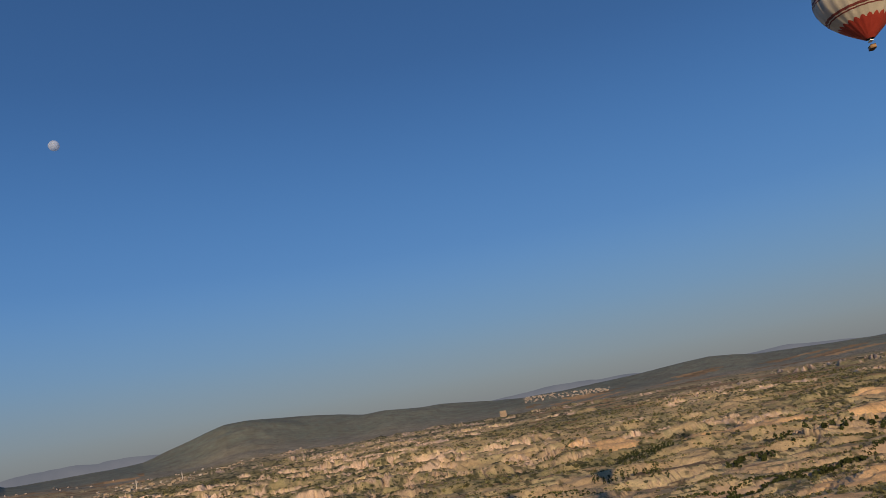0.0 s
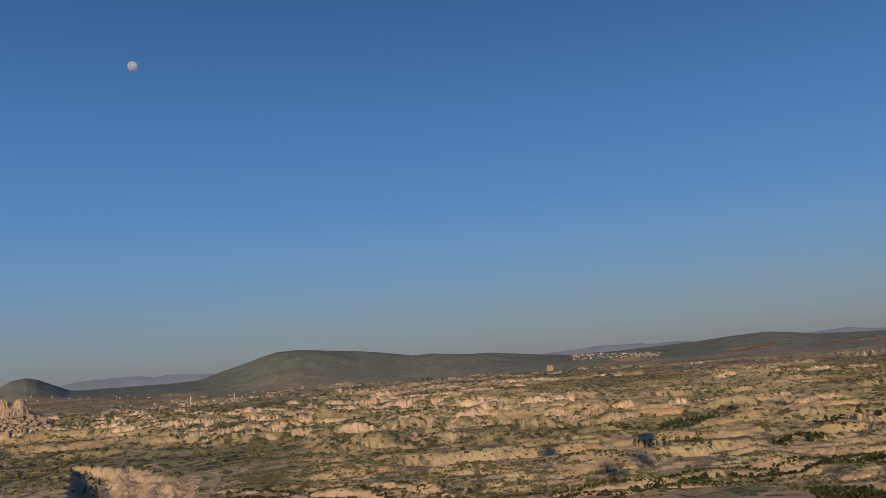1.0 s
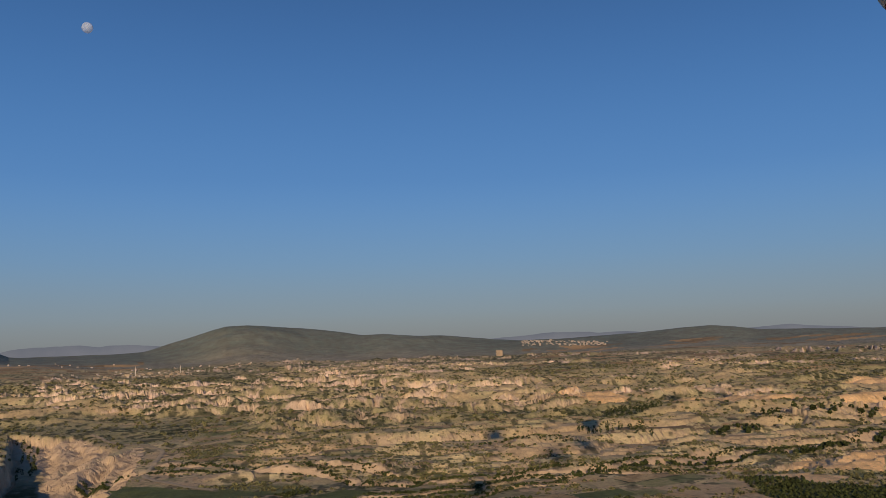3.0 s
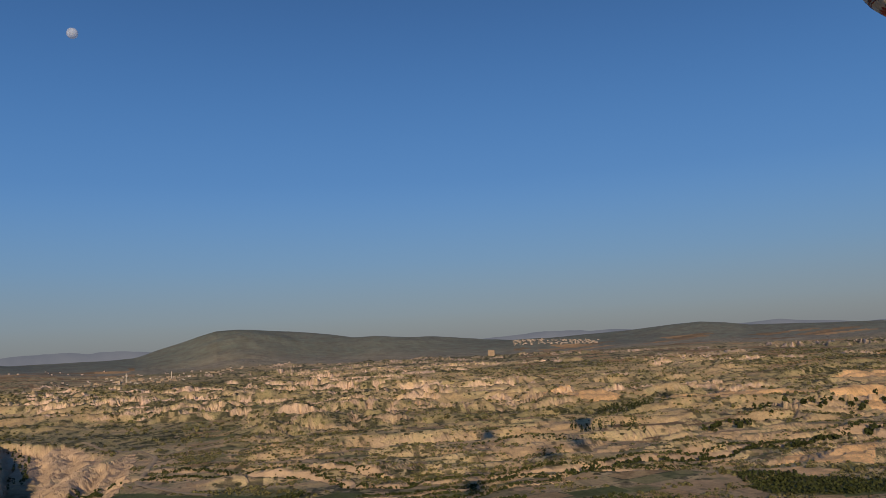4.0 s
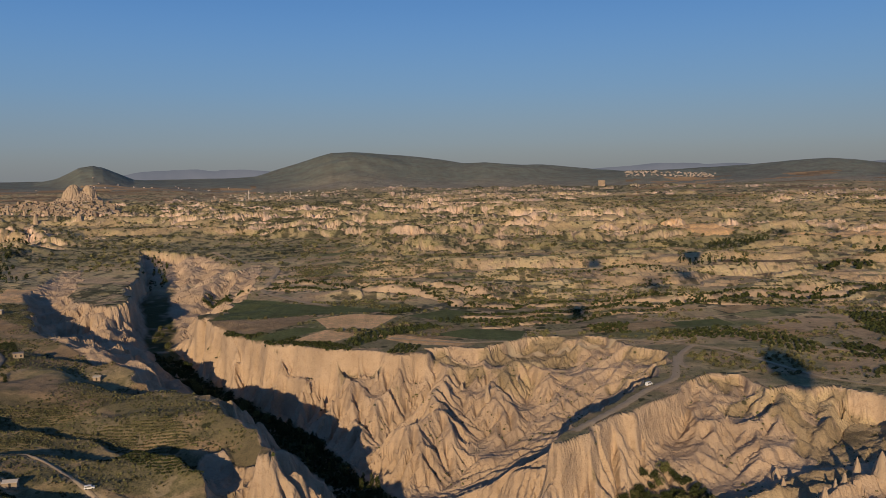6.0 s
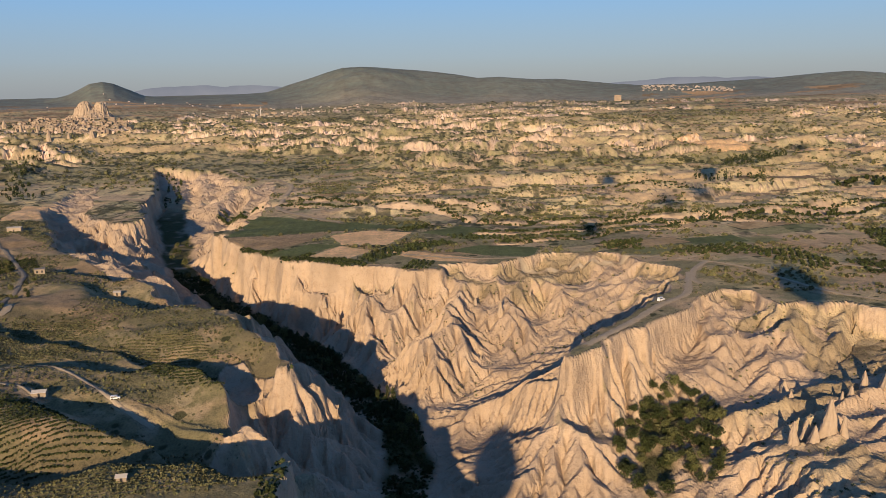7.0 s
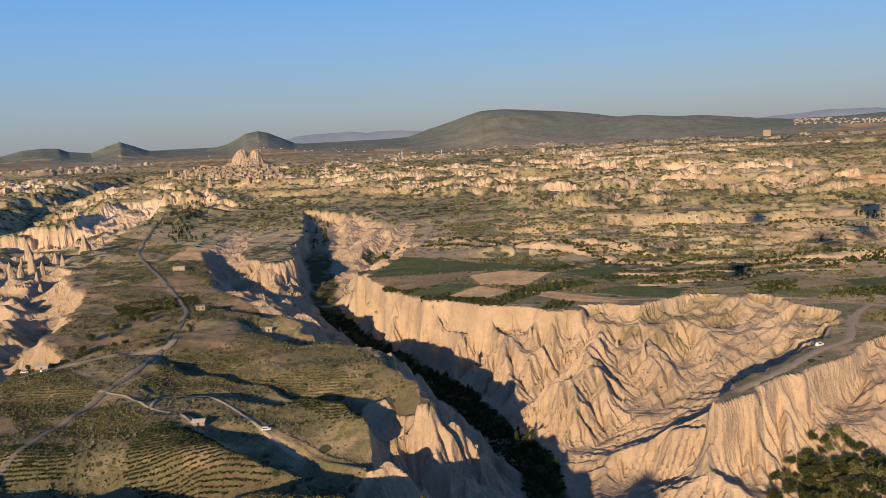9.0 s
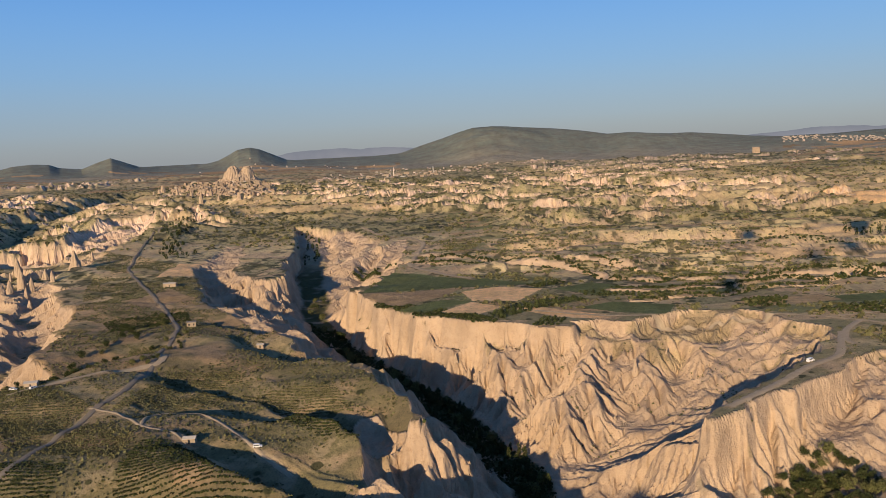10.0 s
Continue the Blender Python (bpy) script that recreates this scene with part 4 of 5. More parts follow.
def make_tree(label, high, wide, lobes, seed, mat, group, poplar=False):
    rng = np.random.default_rng(seed)
    t = thing("tree", (0, 0, 0), 0, label, "tree", group)
    bm = bmesh.new()
    lean = rng.normal(size=2) * 0.25
    tube(bm, [(0, 0, -0.6), (lean[0] * 0.3, lean[1] * 0.3, high * 0.25), (lean[0], lean[1], high * (0.85 if poplar else 0.6))],
         [high * 0.035, high * 0.026, high * 0.01])
    centres, radii = [], []
    for k in range(lobes):
        if poplar:
            f = (k + 0.5) / lobes
            rad = wide * 0.5 * (0.55 + 0.6 * math.sin(math.pi * (0.15 + 0.8 * f)))
            c = (rng.normal() * wide * 0.12, rng.normal() * wide * 0.12, high * (0.12 + 0.83 * f))
        else:
            a = 2.4 * k + rng.random()
            q = wide * 0.5 * (0.25 + 0.5 * rng.random()) * (k > 0)
            c = (math.cos(a) * q, math.sin(a) * q, high * (0.38 + 0.42 * rng.random() * (1 - 0.35 * q / wide)))
            rad = wide * (0.2 + 0.12 * rng.random())
            tube(bm, [(lean[0] * 0.4, lean[1] * 0.4, high * 0.28), (c[0] * 0.6, c[1] * 0.6, c[2] * 0.8), c], [high * 0.014, high * 0.009, high * 0.004], 5)
        centres.append(c)
        radii.append(rad)
    part("trunk", bm, BARK, t, smooth=True)
    co, fa = leaf_cloud(rng, centres, radii, 26 if poplar else 17, 0.42)
    crown = new("crown", raw_mesh("crown", co, fa, mat))
    crown.parent = t
    return t


KINDS = [make_tree("broad green walnut tree on a canyon floor", 7.5, 7.5, 9, 11, LEAF, "canyon trees"),
         make_tree("rounded dark green apricot tree on a canyon floor", 5.6, 6.2, 7, 12, LEAF, "canyon trees"),
         make_tree("spreading olive-green tree on a canyon floor", 6.6, 6.8, 8, 13, LEAF_PALE, "canyon trees"),
         make_tree("slender upright poplar with dense green leaves", 11.0, 2.6, 8, 14, LEAF, "poplars", True),
         make_tree("slender yellow-green poplar on a canyon floor", 9.0, 2.2, 7, 15, LEAF_PALE, "poplars", True)]
used = [False] * len(KINDS)
plant_rng = random.Random(5)


def plant(kind, spots, low=0.75, high=1.25):
    xs, ys = np.array([p[0] for p in spots]), np.array([p[1] for p in spots])
    zs, rock, floor = ground(xs, ys, True)
    keep = (rock < 0.4) | (floor > 0.5) | within(GROVE, xs, ys)
    for x, y, z in zip(xs[keep], ys[keep], zs[keep]):
        k = kind if isinstance(kind, int) else plant_rng.choice(kind)
        s = plant_rng.uniform(low, high)
        m = pose(x, y, z - 0.1, 0, 0, plant_rng.uniform(0, 360))
        if used[k]:
            ob = copy_thing(KINDS[k], m)
        else:
            ob, used[k] = KINDS[k], True
            ob.matrix_world = m
        ob.scale = (s, s, s * plant_rng.uniform(0.9, 1.12))


def scatter(ring, gap, seed, jitter=0.42):
    rng = random.Random(seed)
    xs, ys = [p[0] for p in ring], [p[1] for p in ring]
    out = []
    nx, ny = int((max(xs) - min(xs)) / gap) + 1, int((max(ys) - min(ys)) / gap) + 1
    for i in range(nx):
        for j in range(ny):
            out.append((min(xs) + (i + 0.5 * (j % 2) + rng.uniform(-jitter, jitter)) * gap, min(ys) + (j + rng.uniform(-jitter, jitter)) * gap))
    keep = within(ring, np.array([p[0] for p in out]), np.array([p[1] for p in out]))
    return [p for p, k in zip(out, keep) if k]


def along(line, gap, spread, seed):
    rng = random.Random(seed)
    out = []
    for p, q in zip(line, line[1:]):
        n = max(1, int(math.hypot(q[0] - p[0], q[1] - p[1]) / gap))
        for i in range(n):
            t = (i + rng.random()) / n
            out.append((p[0] + (q[0] - p[0]) * t + rng.gauss(0, spread), p[1] + (q[1] - p[1]) * t + rng.gauss(0, spread)))
    return out


GROVE = [(98, 358), (117, 350), (120, 323), (108, 288), (72, 280), (64, 309), (76, 332)]
plant([0, 1, 1, 2], [p for p in scatter(GROVE, 5.6, 3) if not (74 < p[0] < 96 and 284 < p[1] < 300)], 0.55, 1.0)
plant([1, 2], along([(112, 358), (120, 352), (135, 345), (146, 344)], 6, 3, 5), 0.4, 0.7)
plant([1, 2], [(184, 318), (190, 313), (196, 316), (176, 302), (205, 318), (150, 268)], 0.4, 0.7)
plant([0, 1, 2, 1], along([p for p in STREAM if p[1] < 660], 5.6, 6.5, 4), 0.6, 1.05)
plant([1, 2], along([p for p in STREAM if 640 <= p[1] < 900], 16, 7, 6), 0.6, 1.0)
plant([3, 3, 4, 3], along([(-95, 505), (-60, 430), (-25, 372), (-10, 350)], 4.2, 7, 7), 0.5, 0.95)
plant(4, [(-9, 371), (-6, 366), (-12, 377)], 0.9, 1.2)
plant([1, 0], along([(-330, 545), (-318, 500), (-314, 470), (-312, 430), (-306, 405)], 9, 5, 11), 0.5, 0.9)


plant([0, 1, 1, 2], along([(-322, 402), (-312, 412), (-298, 432), (-286, 452), (-284, 474)], 3.2, 3.0, 61), 0.45, 0.75)
plant([1, 2], along([(-304, 540), (-318, 560), (-335, 585)], 4.5, 4, 62) + along([(-268, 420), (-262, 470), (-276, 510)], 7, 4, 63), 0.35, 0.65)


def far_wood(name, spots, high, wide, label, mat, seed, tufts=22):
    """A far stand of trees as one mesh: each tree a column of leaf tufts."""
    rng = np.random.default_rng(seed)
    xs, ys = np.array([p[0] for p in spots]), np.array([p[1] for p in spots])
    n = len(xs)
    z = ground(xs, ys)
    s = 0.7 + 0.6 * rng.random(n)
    f = rng.random((n, tufts))
    a = rng.random((n, tufts)) * 2 * np.pi
    q = wide * 0.5 * np.sqrt(np.sin(np.pi * (0.1 + 0.85 * f))) * (0.5 + 0.6 * rng.random((n, tufts)))
    c = np.stack([xs[:, None] + np.cos(a) * q * s[:, None], ys[:, None] + np.sin(a) * q * s[:, None], z[:, None] + f * high * s[:, None]], -1)
    u, v = rng.normal(size=(2, n, tufts, 3))
    u /= np.linalg.norm(u, axis=2)[..., None]
    v = np.cross(u, v)
    v /= np.linalg.norm(v, axis=2)[..., None]
    w = wide * 0.3
    quad = np.stack([c - u * w, c - v * w, c + u * w, c + v * w], 2).reshape(-1, 3)
    i = np.arange(n * tufts)[:, None] * 4
    fa = np.concatenate([np.concatenate([i, i + 1, i + 2], 1), np.concatenate([i, i + 2, i + 3], 1)])
    return tagged(new(name, raw_mesh(name, quad, fa, mat)), label, "trees", kind="stuff")


far_wood("poplar_stand", along([(312, 990), (345, 925), (372, 900)], 4.5, 6, 8) + scatter([(400, 1140), (450, 1200), (520, 1190), (470, 1120)], 9, 9),
         8, 3.2, "stand of dark upright poplars on the plain", LEAF, 31)
far_wood("stream_trees", along([(600, 790), (516, 753), (437, 745), (382, 727), (336, 721), (298, 715), (252, 690), (216, 688)], 2.0, 2.5, 10), 5.5, 4.6,
         "line of dark green trees along a dry stream", LEAF, 32)
far_wood("valley_trees", along([(-500, 940), (-560, 1040), (-600, 1116), (-640, 1230), (-700, 1380)], 6, 12, 12)
         + along([(-345, 1000), (-374, 1121), (-430, 1235)], 9, 8, 13), 6, 3.6, "dark trees filling a side valley", LEAF, 33)
far_wood("pasture_trees", along([(560, 960), (640, 985), (720, 990), (800, 960)], 6, 14, 14) + along([(430, 880), (520, 900)], 8, 8, 15), 6, 6,
         "dark green trees between pale fields", LEAF, 34)


def bushes(name, spots, size, label, mat, seed, flat=0.7, tufts=7, even=False):
    """A field of small bushes, each of a few bent leaf tufts, as one mesh."""
    rng = np.random.default_rng(seed)
    xs, ys = np.array([p[0] for p in spots]), np.array([p[1] for p in spots])
    n = len(xs)
    z = ground(xs, ys)
    s = size * (0.8 + 0.4 * rng.random(n) if even else 0.5 + rng.random(n) ** 2 * 1.2)
    d = rng.normal(size=(n, tufts, 3))
    d[..., 2] = np.abs(d[..., 2]) * flat
    d /= np.linalg.norm(d, axis=2)[..., None]
    c = np.stack([xs, ys, z], -1)[:, None] + d * s[:, None, None] * 0.55 * np.array((1, 1, flat))
    a = rng.normal(size=(n, tufts, 3))
    a /= np.linalg.norm(a, axis=2)[..., None]
    b = np.cross(a, d)
    b /= np.linalg.norm(b, axis=2)[..., None] + 1e-9
    w = s[:, None, None] * 0.55
    quad = np.stack([c - a * w, c - b * w + d * w * 0.3, c + a * w, c + b * w + d * w * 0.3], 2).reshape(-1, 3)
    quad[:, 2] += 0.05
    i = np.arange(n * tufts)[:, None] * 4
    fa = np.concatenate([np.concatenate([i, i + 1, i + 2], 1), np.concatenate([i, i + 2, i + 3], 1)])
    return tagged(new(name, raw_mesh(name, quad, fa, mat)), label, "shrubs", kind="stuff")


VINEYARDS = [
        ([(-199, 317), (-181, 319), (-154, 295), (-127, 281), (-155, 262), (-187, 272), (-197, 294)], 15), ([(-241, 340), (-222, 335), (-203, 320), (-203, 300), (-224, 297), (-241, 300)], 28),
        ([(-340, 415), (-254, 362), (-250, 345), (-252, 300), (-300, 340)], 12), ([(-257, 288), (-246, 288), (-220, 294), (-214, 270), (-241, 262)], 15),
        ([(-240, 393), (-194, 405), (-188, 378), (-217, 368), (-239, 354)], -4), ([(-244, 430), (-198, 432), (-192, 415), (-243, 407)], 5),
        ([(-160, 362), (-114, 364), (-100, 328), (-118, 333)], -8), ([(-150, 250), (-113, 256), (-66, 252), (-58, 232), (-141, 232)], 4),
        ([(-189, 400), (-140, 408), (-112, 376), (-152, 376)], -8), ([(-370, 560), (-320, 600), (-300, 570), (-345, 530)], 60),
        ([(-300, 480), (-275, 485), (-265, 455), (-285, 440)], 40)]


def wild(ring, gap, seed, cut):
    """Bush places within a ring, thinned into patches."""
    pts = scatter(ring, gap, seed)
    x, y = np.array([p[0] for p in pts]), np.array([p[1] for p in pts])
    z, rock, floor = ground(x, y, True)
    tilled = np.zeros(len(x), bool)
    for plot in [f[1] for f in FIELDS_PLATEAU + FIELDS_PLAIN + FIELDS_FAR] + [f[0] for f in VINEYARDS]:
        tilled |= within(plot, x, y)
    for pts_, w_ in ROADS.values():
        tilled |= to_line(pts_, x, y)[0] < w_
    keep = ~tilled & (fbm(x / 34, y / 22, seed, 3) + 0.5 * vnoise(x / 120, y / 60, seed + 1) > cut) & ((rock < 0.25) | (floor > 0.5))
    return [p for p, k in zip(pts, keep) if k]


WEST_HILLS = [(-60, 230), (-84, 390), (-220, 545), (-330, 665), (-410, 840), (-640, 1000), (-420, 600), (-330, 420), (-330, 330), (-150, 225)]
PLAIN = [(-190, 690), (-220, 1000), (-100, 1150), (300, 1150), (700, 1000), (640, 520), (330, 300), (220, 410), (150, 470), (90, 560), (-60, 560)]
bushes("hill_scrub", wild(WEST_HILLS, 2.2, 201, -0.25), 0.85, "grey-green scrub in patches on dry brown hills", LEAF_GREY, 1, 0.7, 4)
bushes("plain_scrub", wild(PLAIN, 5.0, 203, 0.10), 1.8, "scattered grey-green bushes over the dry plain", LEAF_GREY, 2)
bushes("far_scrub", wild([(-640, 1000), (-1500, 1000), (-1500, 2300), (1500, 2300), (1500, 800), (600, 700), (500, 1150)], 11.5, 205, 0.06), 2.9,
       "dark green tree clumps over far rolling land", LEAF_GREY, 3)
bushes("canyon_scrub", wild([(-250, 700), (-180, 640), (-60, 540), (20, 360), (40, 240), (60, 200), (-60, 200), (-70, 300), (-80, 440), (-200, 600)], 2.0, 207, -0.75), 1.25,
       "dark scrub covering the canyon floor", LEAF, 4)
ledges = scatter([(-190, 640), (-120, 570), (-20, 520), (130, 520), (150, 450), (230, 390), (240, 250), (130, 240), (60, 360), (-20, 420), (-100, 520)], 4.0, 51)
thin = vnoise(np.array([p[0] / 14.0 for p in ledges]), np.array([p[1] / 14.0 for p in ledges]), 209) > 0.25
bushes("ledge_scrub", [p for p, k in zip(ledges, thin) if k], 0.7, "sparse low scrub on pale rock ledges", LEAF_GREY, 6)
def beside(line, off):
    return [(p[0], p[1] + off) for p in line]


for line, off, seed in ((ARROYO, 19, 21), (ARROYO_B, 11, 22), (ARROYO_C, 14, 23), (ARROYO_D, 9, 24)):
    bushes("stream_scrub", along(line, 0.55, 1.3, seed) + along(beside(line, off), 0.9, 1.6, seed + 40), 1.9, "dark green bushes lining a dry stream bed", LEAF, seed, 0.8, 4)


def rows_of(name, ring, turn, row_gap, step_gap, size, label, mat, seed):
    """Planted rows in a field."""
    rng = random.Random(seed)
    ca, sa = math.cos(radians(turn)), math.sin(radians(turn))
    cx, cy = sum(p[0] for p in ring) / len(ring), sum(p[1] for p in ring) / len(ring)
    reach = max(math.hypot(p[0] - cx, p[1] - cy) for p in ring)
    pts = []
    n, k = int(reach / row_gap), int(reach / step_gap)
    for i in range(-n, n + 1):
        for j in range(-k, k + 1):
            if rng.random() < 0.9:
                u, v = j * step_gap + rng.uniform(-0.2, 0.2) * step_gap, i * row_gap + rng.uniform(-0.08, 0.08) * row_gap
                pts.append((cx + u * ca - v * sa, cy + u * sa + v * ca))
    keep = within(ring, np.array([p[0] for p in pts]), np.array([p[1] for p in pts]))
    return bushes(name, [p for p, q in zip(pts, keep) if q], size, label, mat, seed, 0.8, 5, True)


VINE = "rows of green vines in a small dry field"
for i, (ring, turn) in enumerate(VINEYARDS):
    rows_of("vineyard", ring, turn, 2.3, 0.95, 0.85, VINE, LEAF_GREY if i % 3 else LEAF, 300 + i)
ORCHARD = "rows of dark green fruit trees in a small orchard"
for i, (ring, turn, gap) in enumerate([
        (FIELDS_PLATEAU[5][1], 35, 5.0), ([(-29, 514), (-24, 541), (-9, 538), (-13, 512)], 78, 3.6), ([(-43, 675), (-17, 695), (-9, 677), (-35, 657)], 30, 5),
        (FIELDS_PLAIN[3][1], -30, 5.0), ([(210, 547), (250, 554), (254, 499), (234, 484), (218, 513)], 70, 5.0), (FIELDS_PLAIN[5][1], 80, 4.5),
        ([(251, 447), (279, 453), (258, 422), (240, 424)], 10, 6.0), ([(170, 900), (300, 860), (290, 840), (165, 872)], -12, 8),
        ([(118, 592), (153, 609), (142, 556), (116, 563)], 20, 5), ([(218, 582), (231, 547), (200, 532), (153, 546), (180, 566)], 55, 5), ([(333, 626), (381, 607), (343, 560), (318, 580)], -30, 5),
        ([(60, 640), (130, 655), (128, 640), (62, 624)], 8, 5), ([(0, 640), (60, 628), (52, 610), (8, 618)], 0, 6)]):
    rows_of("orchard", ring, turn, gap, gap * 0.75, 2.3 if gap > 4 else 1.7, ORCHARD, LEAF, 330 + i)


# ---- roads, draped over the land ----
DUST = two_tone("dust_road", (0.36, 0.29, 0.20), (0.45, 0.37, 0.265), 0.4, 1.0, 0.15, spec=0.05)
TARMAC = two_tone("worn_tarmac", (0.17, 0.15, 0.125), (0.25, 0.22, 0.18), 0.5, 1.0, 0.1, spec=0.05)


def smooth_line(pts, gap):
    """A rounded line through points, cut every gap metres or so."""
    out = []
    p = [pts[0]] + list(pts) + [pts[-1]]
    for a, b, c, d in zip(p, p[1:], p[2:], p[3:]):
        n = max(2, int(math.hypot(c[0] - b[0], c[1] - b[1]) / gap))
        for i in range(n):
            t = i / n
            out.append(tuple(0.5 * (2 * b[k] + (c[k] - a[k]) * t + (2 * a[k] - 5 * b[k] + 4 * c[k] - d[k]) * t * t
                                    + (3 * b[k] - a[k] - 3 * c[k] + d[k]) * t ** 3) for k in (0, 1)))
    return out + [pts[-1][:2]]


def road(pts, width, mat, label):
    line = smooth_line(pts, 1.5)
    rng = random.Random(len(line))
    left, right = [], []
    for i, p in enumerate(line):
        a, b = line[max(i - 1, 0)], line[min(i + 1, len(line) - 1)]
        dx, dy = b[0] - a[0], b[1] - a[1]
        n = math.hypot(dx, dy) or 1
        w = width * 0.5 * rng.uniform(0.85, 1.15)
        left.append([(p[0] - dy / n * w * f, p[1] + dx / n * w * f) for f in (1, 0.33, -0.33, -1)])
    flat = np.array(left).reshape(-1, 2)
    z = ground(flat[:, 0], flat[:, 1]).reshape(-1, 4)
    z = z + np.array((0.05, 0.32, 0.32, 0.05)) + 0.0007 * np.hypot(flat[:, 0], flat[:, 1]).reshape(-1, 4)
    co = np.concatenate([flat, z.reshape(-1, 1)], 1)
    fa = [(i * 4 + k, i * 4 + k + 1, (i + 1) * 4 + k + 1, (i + 1) * 4 + k) for i in range(len(line) - 1) for k in range(3)]
    return tagged(new("road", raw_mesh("road", co, fa, mat, True)), label, "road", kind="structure")


for key, (pts, w) in ROADS.items():
    if key == "west":
        road(pts, w, TARMAC, "narrow worn tarmac lane between vineyards")
    else:
        road(pts, w, DUST, "pale dusty unpaved track over dry land")


# ---- hot-air balloons ----
def fabric(name, dark, light):
    return two_tone(name, dark, light, 0.25, 0.55, 0.15, 0.05, spec=0.35)


CREAM = fabric("cream_fabric", (0.44, 0.40, 0.33), (0.56, 0.52, 0.44))
RED = fabric("red_fabric", (0.30, 0.035, 0.025), (0.42, 0.06, 0.04))
MAROON = fabric("maroon_fabric", (0.13, 0.03, 0.03), (0.20, 0.05, 0.045))
WICKER = two_tone("wicker", (0.26, 0.15, 0.07), (0.48, 0.31, 0.16), 6.0, 0.85, 0.8)
HIDE = two_tone("dark_hide", (0.06, 0.03, 0.02), (0.12, 0.07, 0.045), 4.0, 0.6)
STEEL = two_tone("burner_steel", (0.35, 0.35, 0.36), (0.55, 0.55, 0.56), 3.0, 0.35, metal=0.9)
GORES = 24


def girth(h):
    """Radius of the envelope at height h over the basket floor."""
    low = 1.3 + 12.2 * np.sin(np.pi / 2 * np.clip((h - 3.6) / 16.4, 0, 1) ** 0.97)
    return np.where(h < 20, low, 13.5 * np.sqrt(np.clip(1 - ((h - 20) / 14) ** 2, 0, 1)))


def gore_patch(z0, z1, rows, a0=0.0, a1=2 * math.pi, out=0.0):
    """A piece of the gored envelope between the heights z0(angle) and z1(angle)."""
    cols = max(4, int((a1 - a0) / (2 * math.pi) * GORES * 4))
    bm = bmesh.new()
    grid = []
    for i in range(rows + 1):
        line = []
        for j in range(cols + 1):
            a = a0 + (a1 - a0) * j / cols
            lo, hi = z0(a), z1(a)
            h = lo + (hi - lo) * i / rows
            r = float(girth(h)) * (1 + 0.028 * abs(math.sin(a * GORES / 2))) + out
            line.append(bm.verts.new((r * math.cos(a), r * math.sin(a), h)))
        grid.append(line)
    for p, q in zip(grid, grid[1:]):
        for k in range(cols):
            bm.faces.new((p[k], p[k + 1], q[k + 1], q[k]))
    return bm


def make_balloon(label):
    t = thing("hot_air_balloon", (0, 0, 0), 0, label, "balloon", "hot-air balloons")
    edge = lambda a: 8.8 + 0.9 * abs(math.sin(a * GORES / 2))
    env = part("envelope", gore_patch(lambda a: 3.9, lambda a: 34.0, 26), CREAM, t, "cream gored envelope", True)
    part("skirt", gore_patch(lambda a: 3.6, edge, 14, out=0.06), RED, t, "scalloped red lower skirt", True)
    for h, w in ((11.8, 0.35), (12.5, 0.7), (19.2, 0.35), (20.0, 0.9), (26.2, 0.5)):
        part("band", gore_patch(lambda a: h, lambda a: h + w, 2, out=0.07), MAROON, t, "maroon band", True)
    # plain bars where the lettering runs round the envelope
    for side in (0.35, 2.45, 4.5):
        for row, h in enumerate((16.6, 14.3)):
            for k in range(8 - 2 * row):
                a = side + k * 0.11 + row * 0.11
                part("bar", gore_patch(lambda q: h, lambda q: h + 1.7, 2, a, a + 0.07, 0.08), MAROON, t, "maroon bar", True)
    bm = bmesh.new()
    box(bm, -1.5, 1.5, -0.8, 0.8, 0, 1.15, 0.08)
    basket = part("basket", bm, WICKER, t, "woven wicker basket", True)
    bm = bmesh.new()
    box(bm, -1.56, 1.56, -0.86, 0.86, 1.13, 1.28, 0.05)
    part("rim", bm, HIDE, basket, "dark padded rim")
    bm = bmesh.new()
    box(bm, -1.56, 1.56, -0.86, 0.86, -0.06, 0.14, 0.03)
    part("skid", bm, HIDE, basket, "dark base skid")
    for x in (-1.35, 1.35):
        for y in (-0.7, 0.7):
            bm = bmesh.new()
            tube(bm, [(x, y, 1.1), (x * 0.75, y * 0.8, 2.9)], [0.04, 0.04], 6)
            part("upright", bm, STEEL, t)
            bm = bmesh.new()
            tube(bm, [(x * 0.75, y * 0.8, 2.9), (x * 0.8, y * 1.4, 4.0)], [0.02, 0.02], 5)
            part("cable", bm, HIDE, t)
    bm = bmesh.new()
    box(bm, -1.1, 1.1, -0.6, 0.6, 2.8, 2.92)
    part("burner_frame", bm, STEEL, t)
    for x in (-0.5, 0.5):
        bm = bmesh.new()
        tube(bm, [(x, 0, 2.9), (x, 0, 3.5)], [0.16, 0.2], 10)
        part("burner", bm, STEEL, t)
    return t


balloon = make_balloon("cream and red hot-air balloon with maroon bands in flight")
balloon.matrix_world = pose(161, 183, 196.5, 0, 0, 70)
balloon.scale = (0.84, 0.84, 0.84)
# others drift behind, known from their shadows on the land
for i, (spot, away) in enumerate([((208, 994, 2), 1500), ((279, 871, 2), 1900), ((232, 819, 0), 1900), ((130, 690, -2), 1500), ((211, 470, 0), 640),
                                  ((18, 312, -38), 560), ((586, 1318, 7), 2300), ((681, 1339, 9), 2300)]):
    c = Vector(spot) + to_sun * away
    b = copy_thing(balloon, pose(c.x, c.y, c.z - 20, 0, 0, 40 * i))
    s = (0.8, 0.8, 0.75, 0.7, 0.85, 0.8, 0.8, 0.8)[i]
    b.scale = (s, s, s)

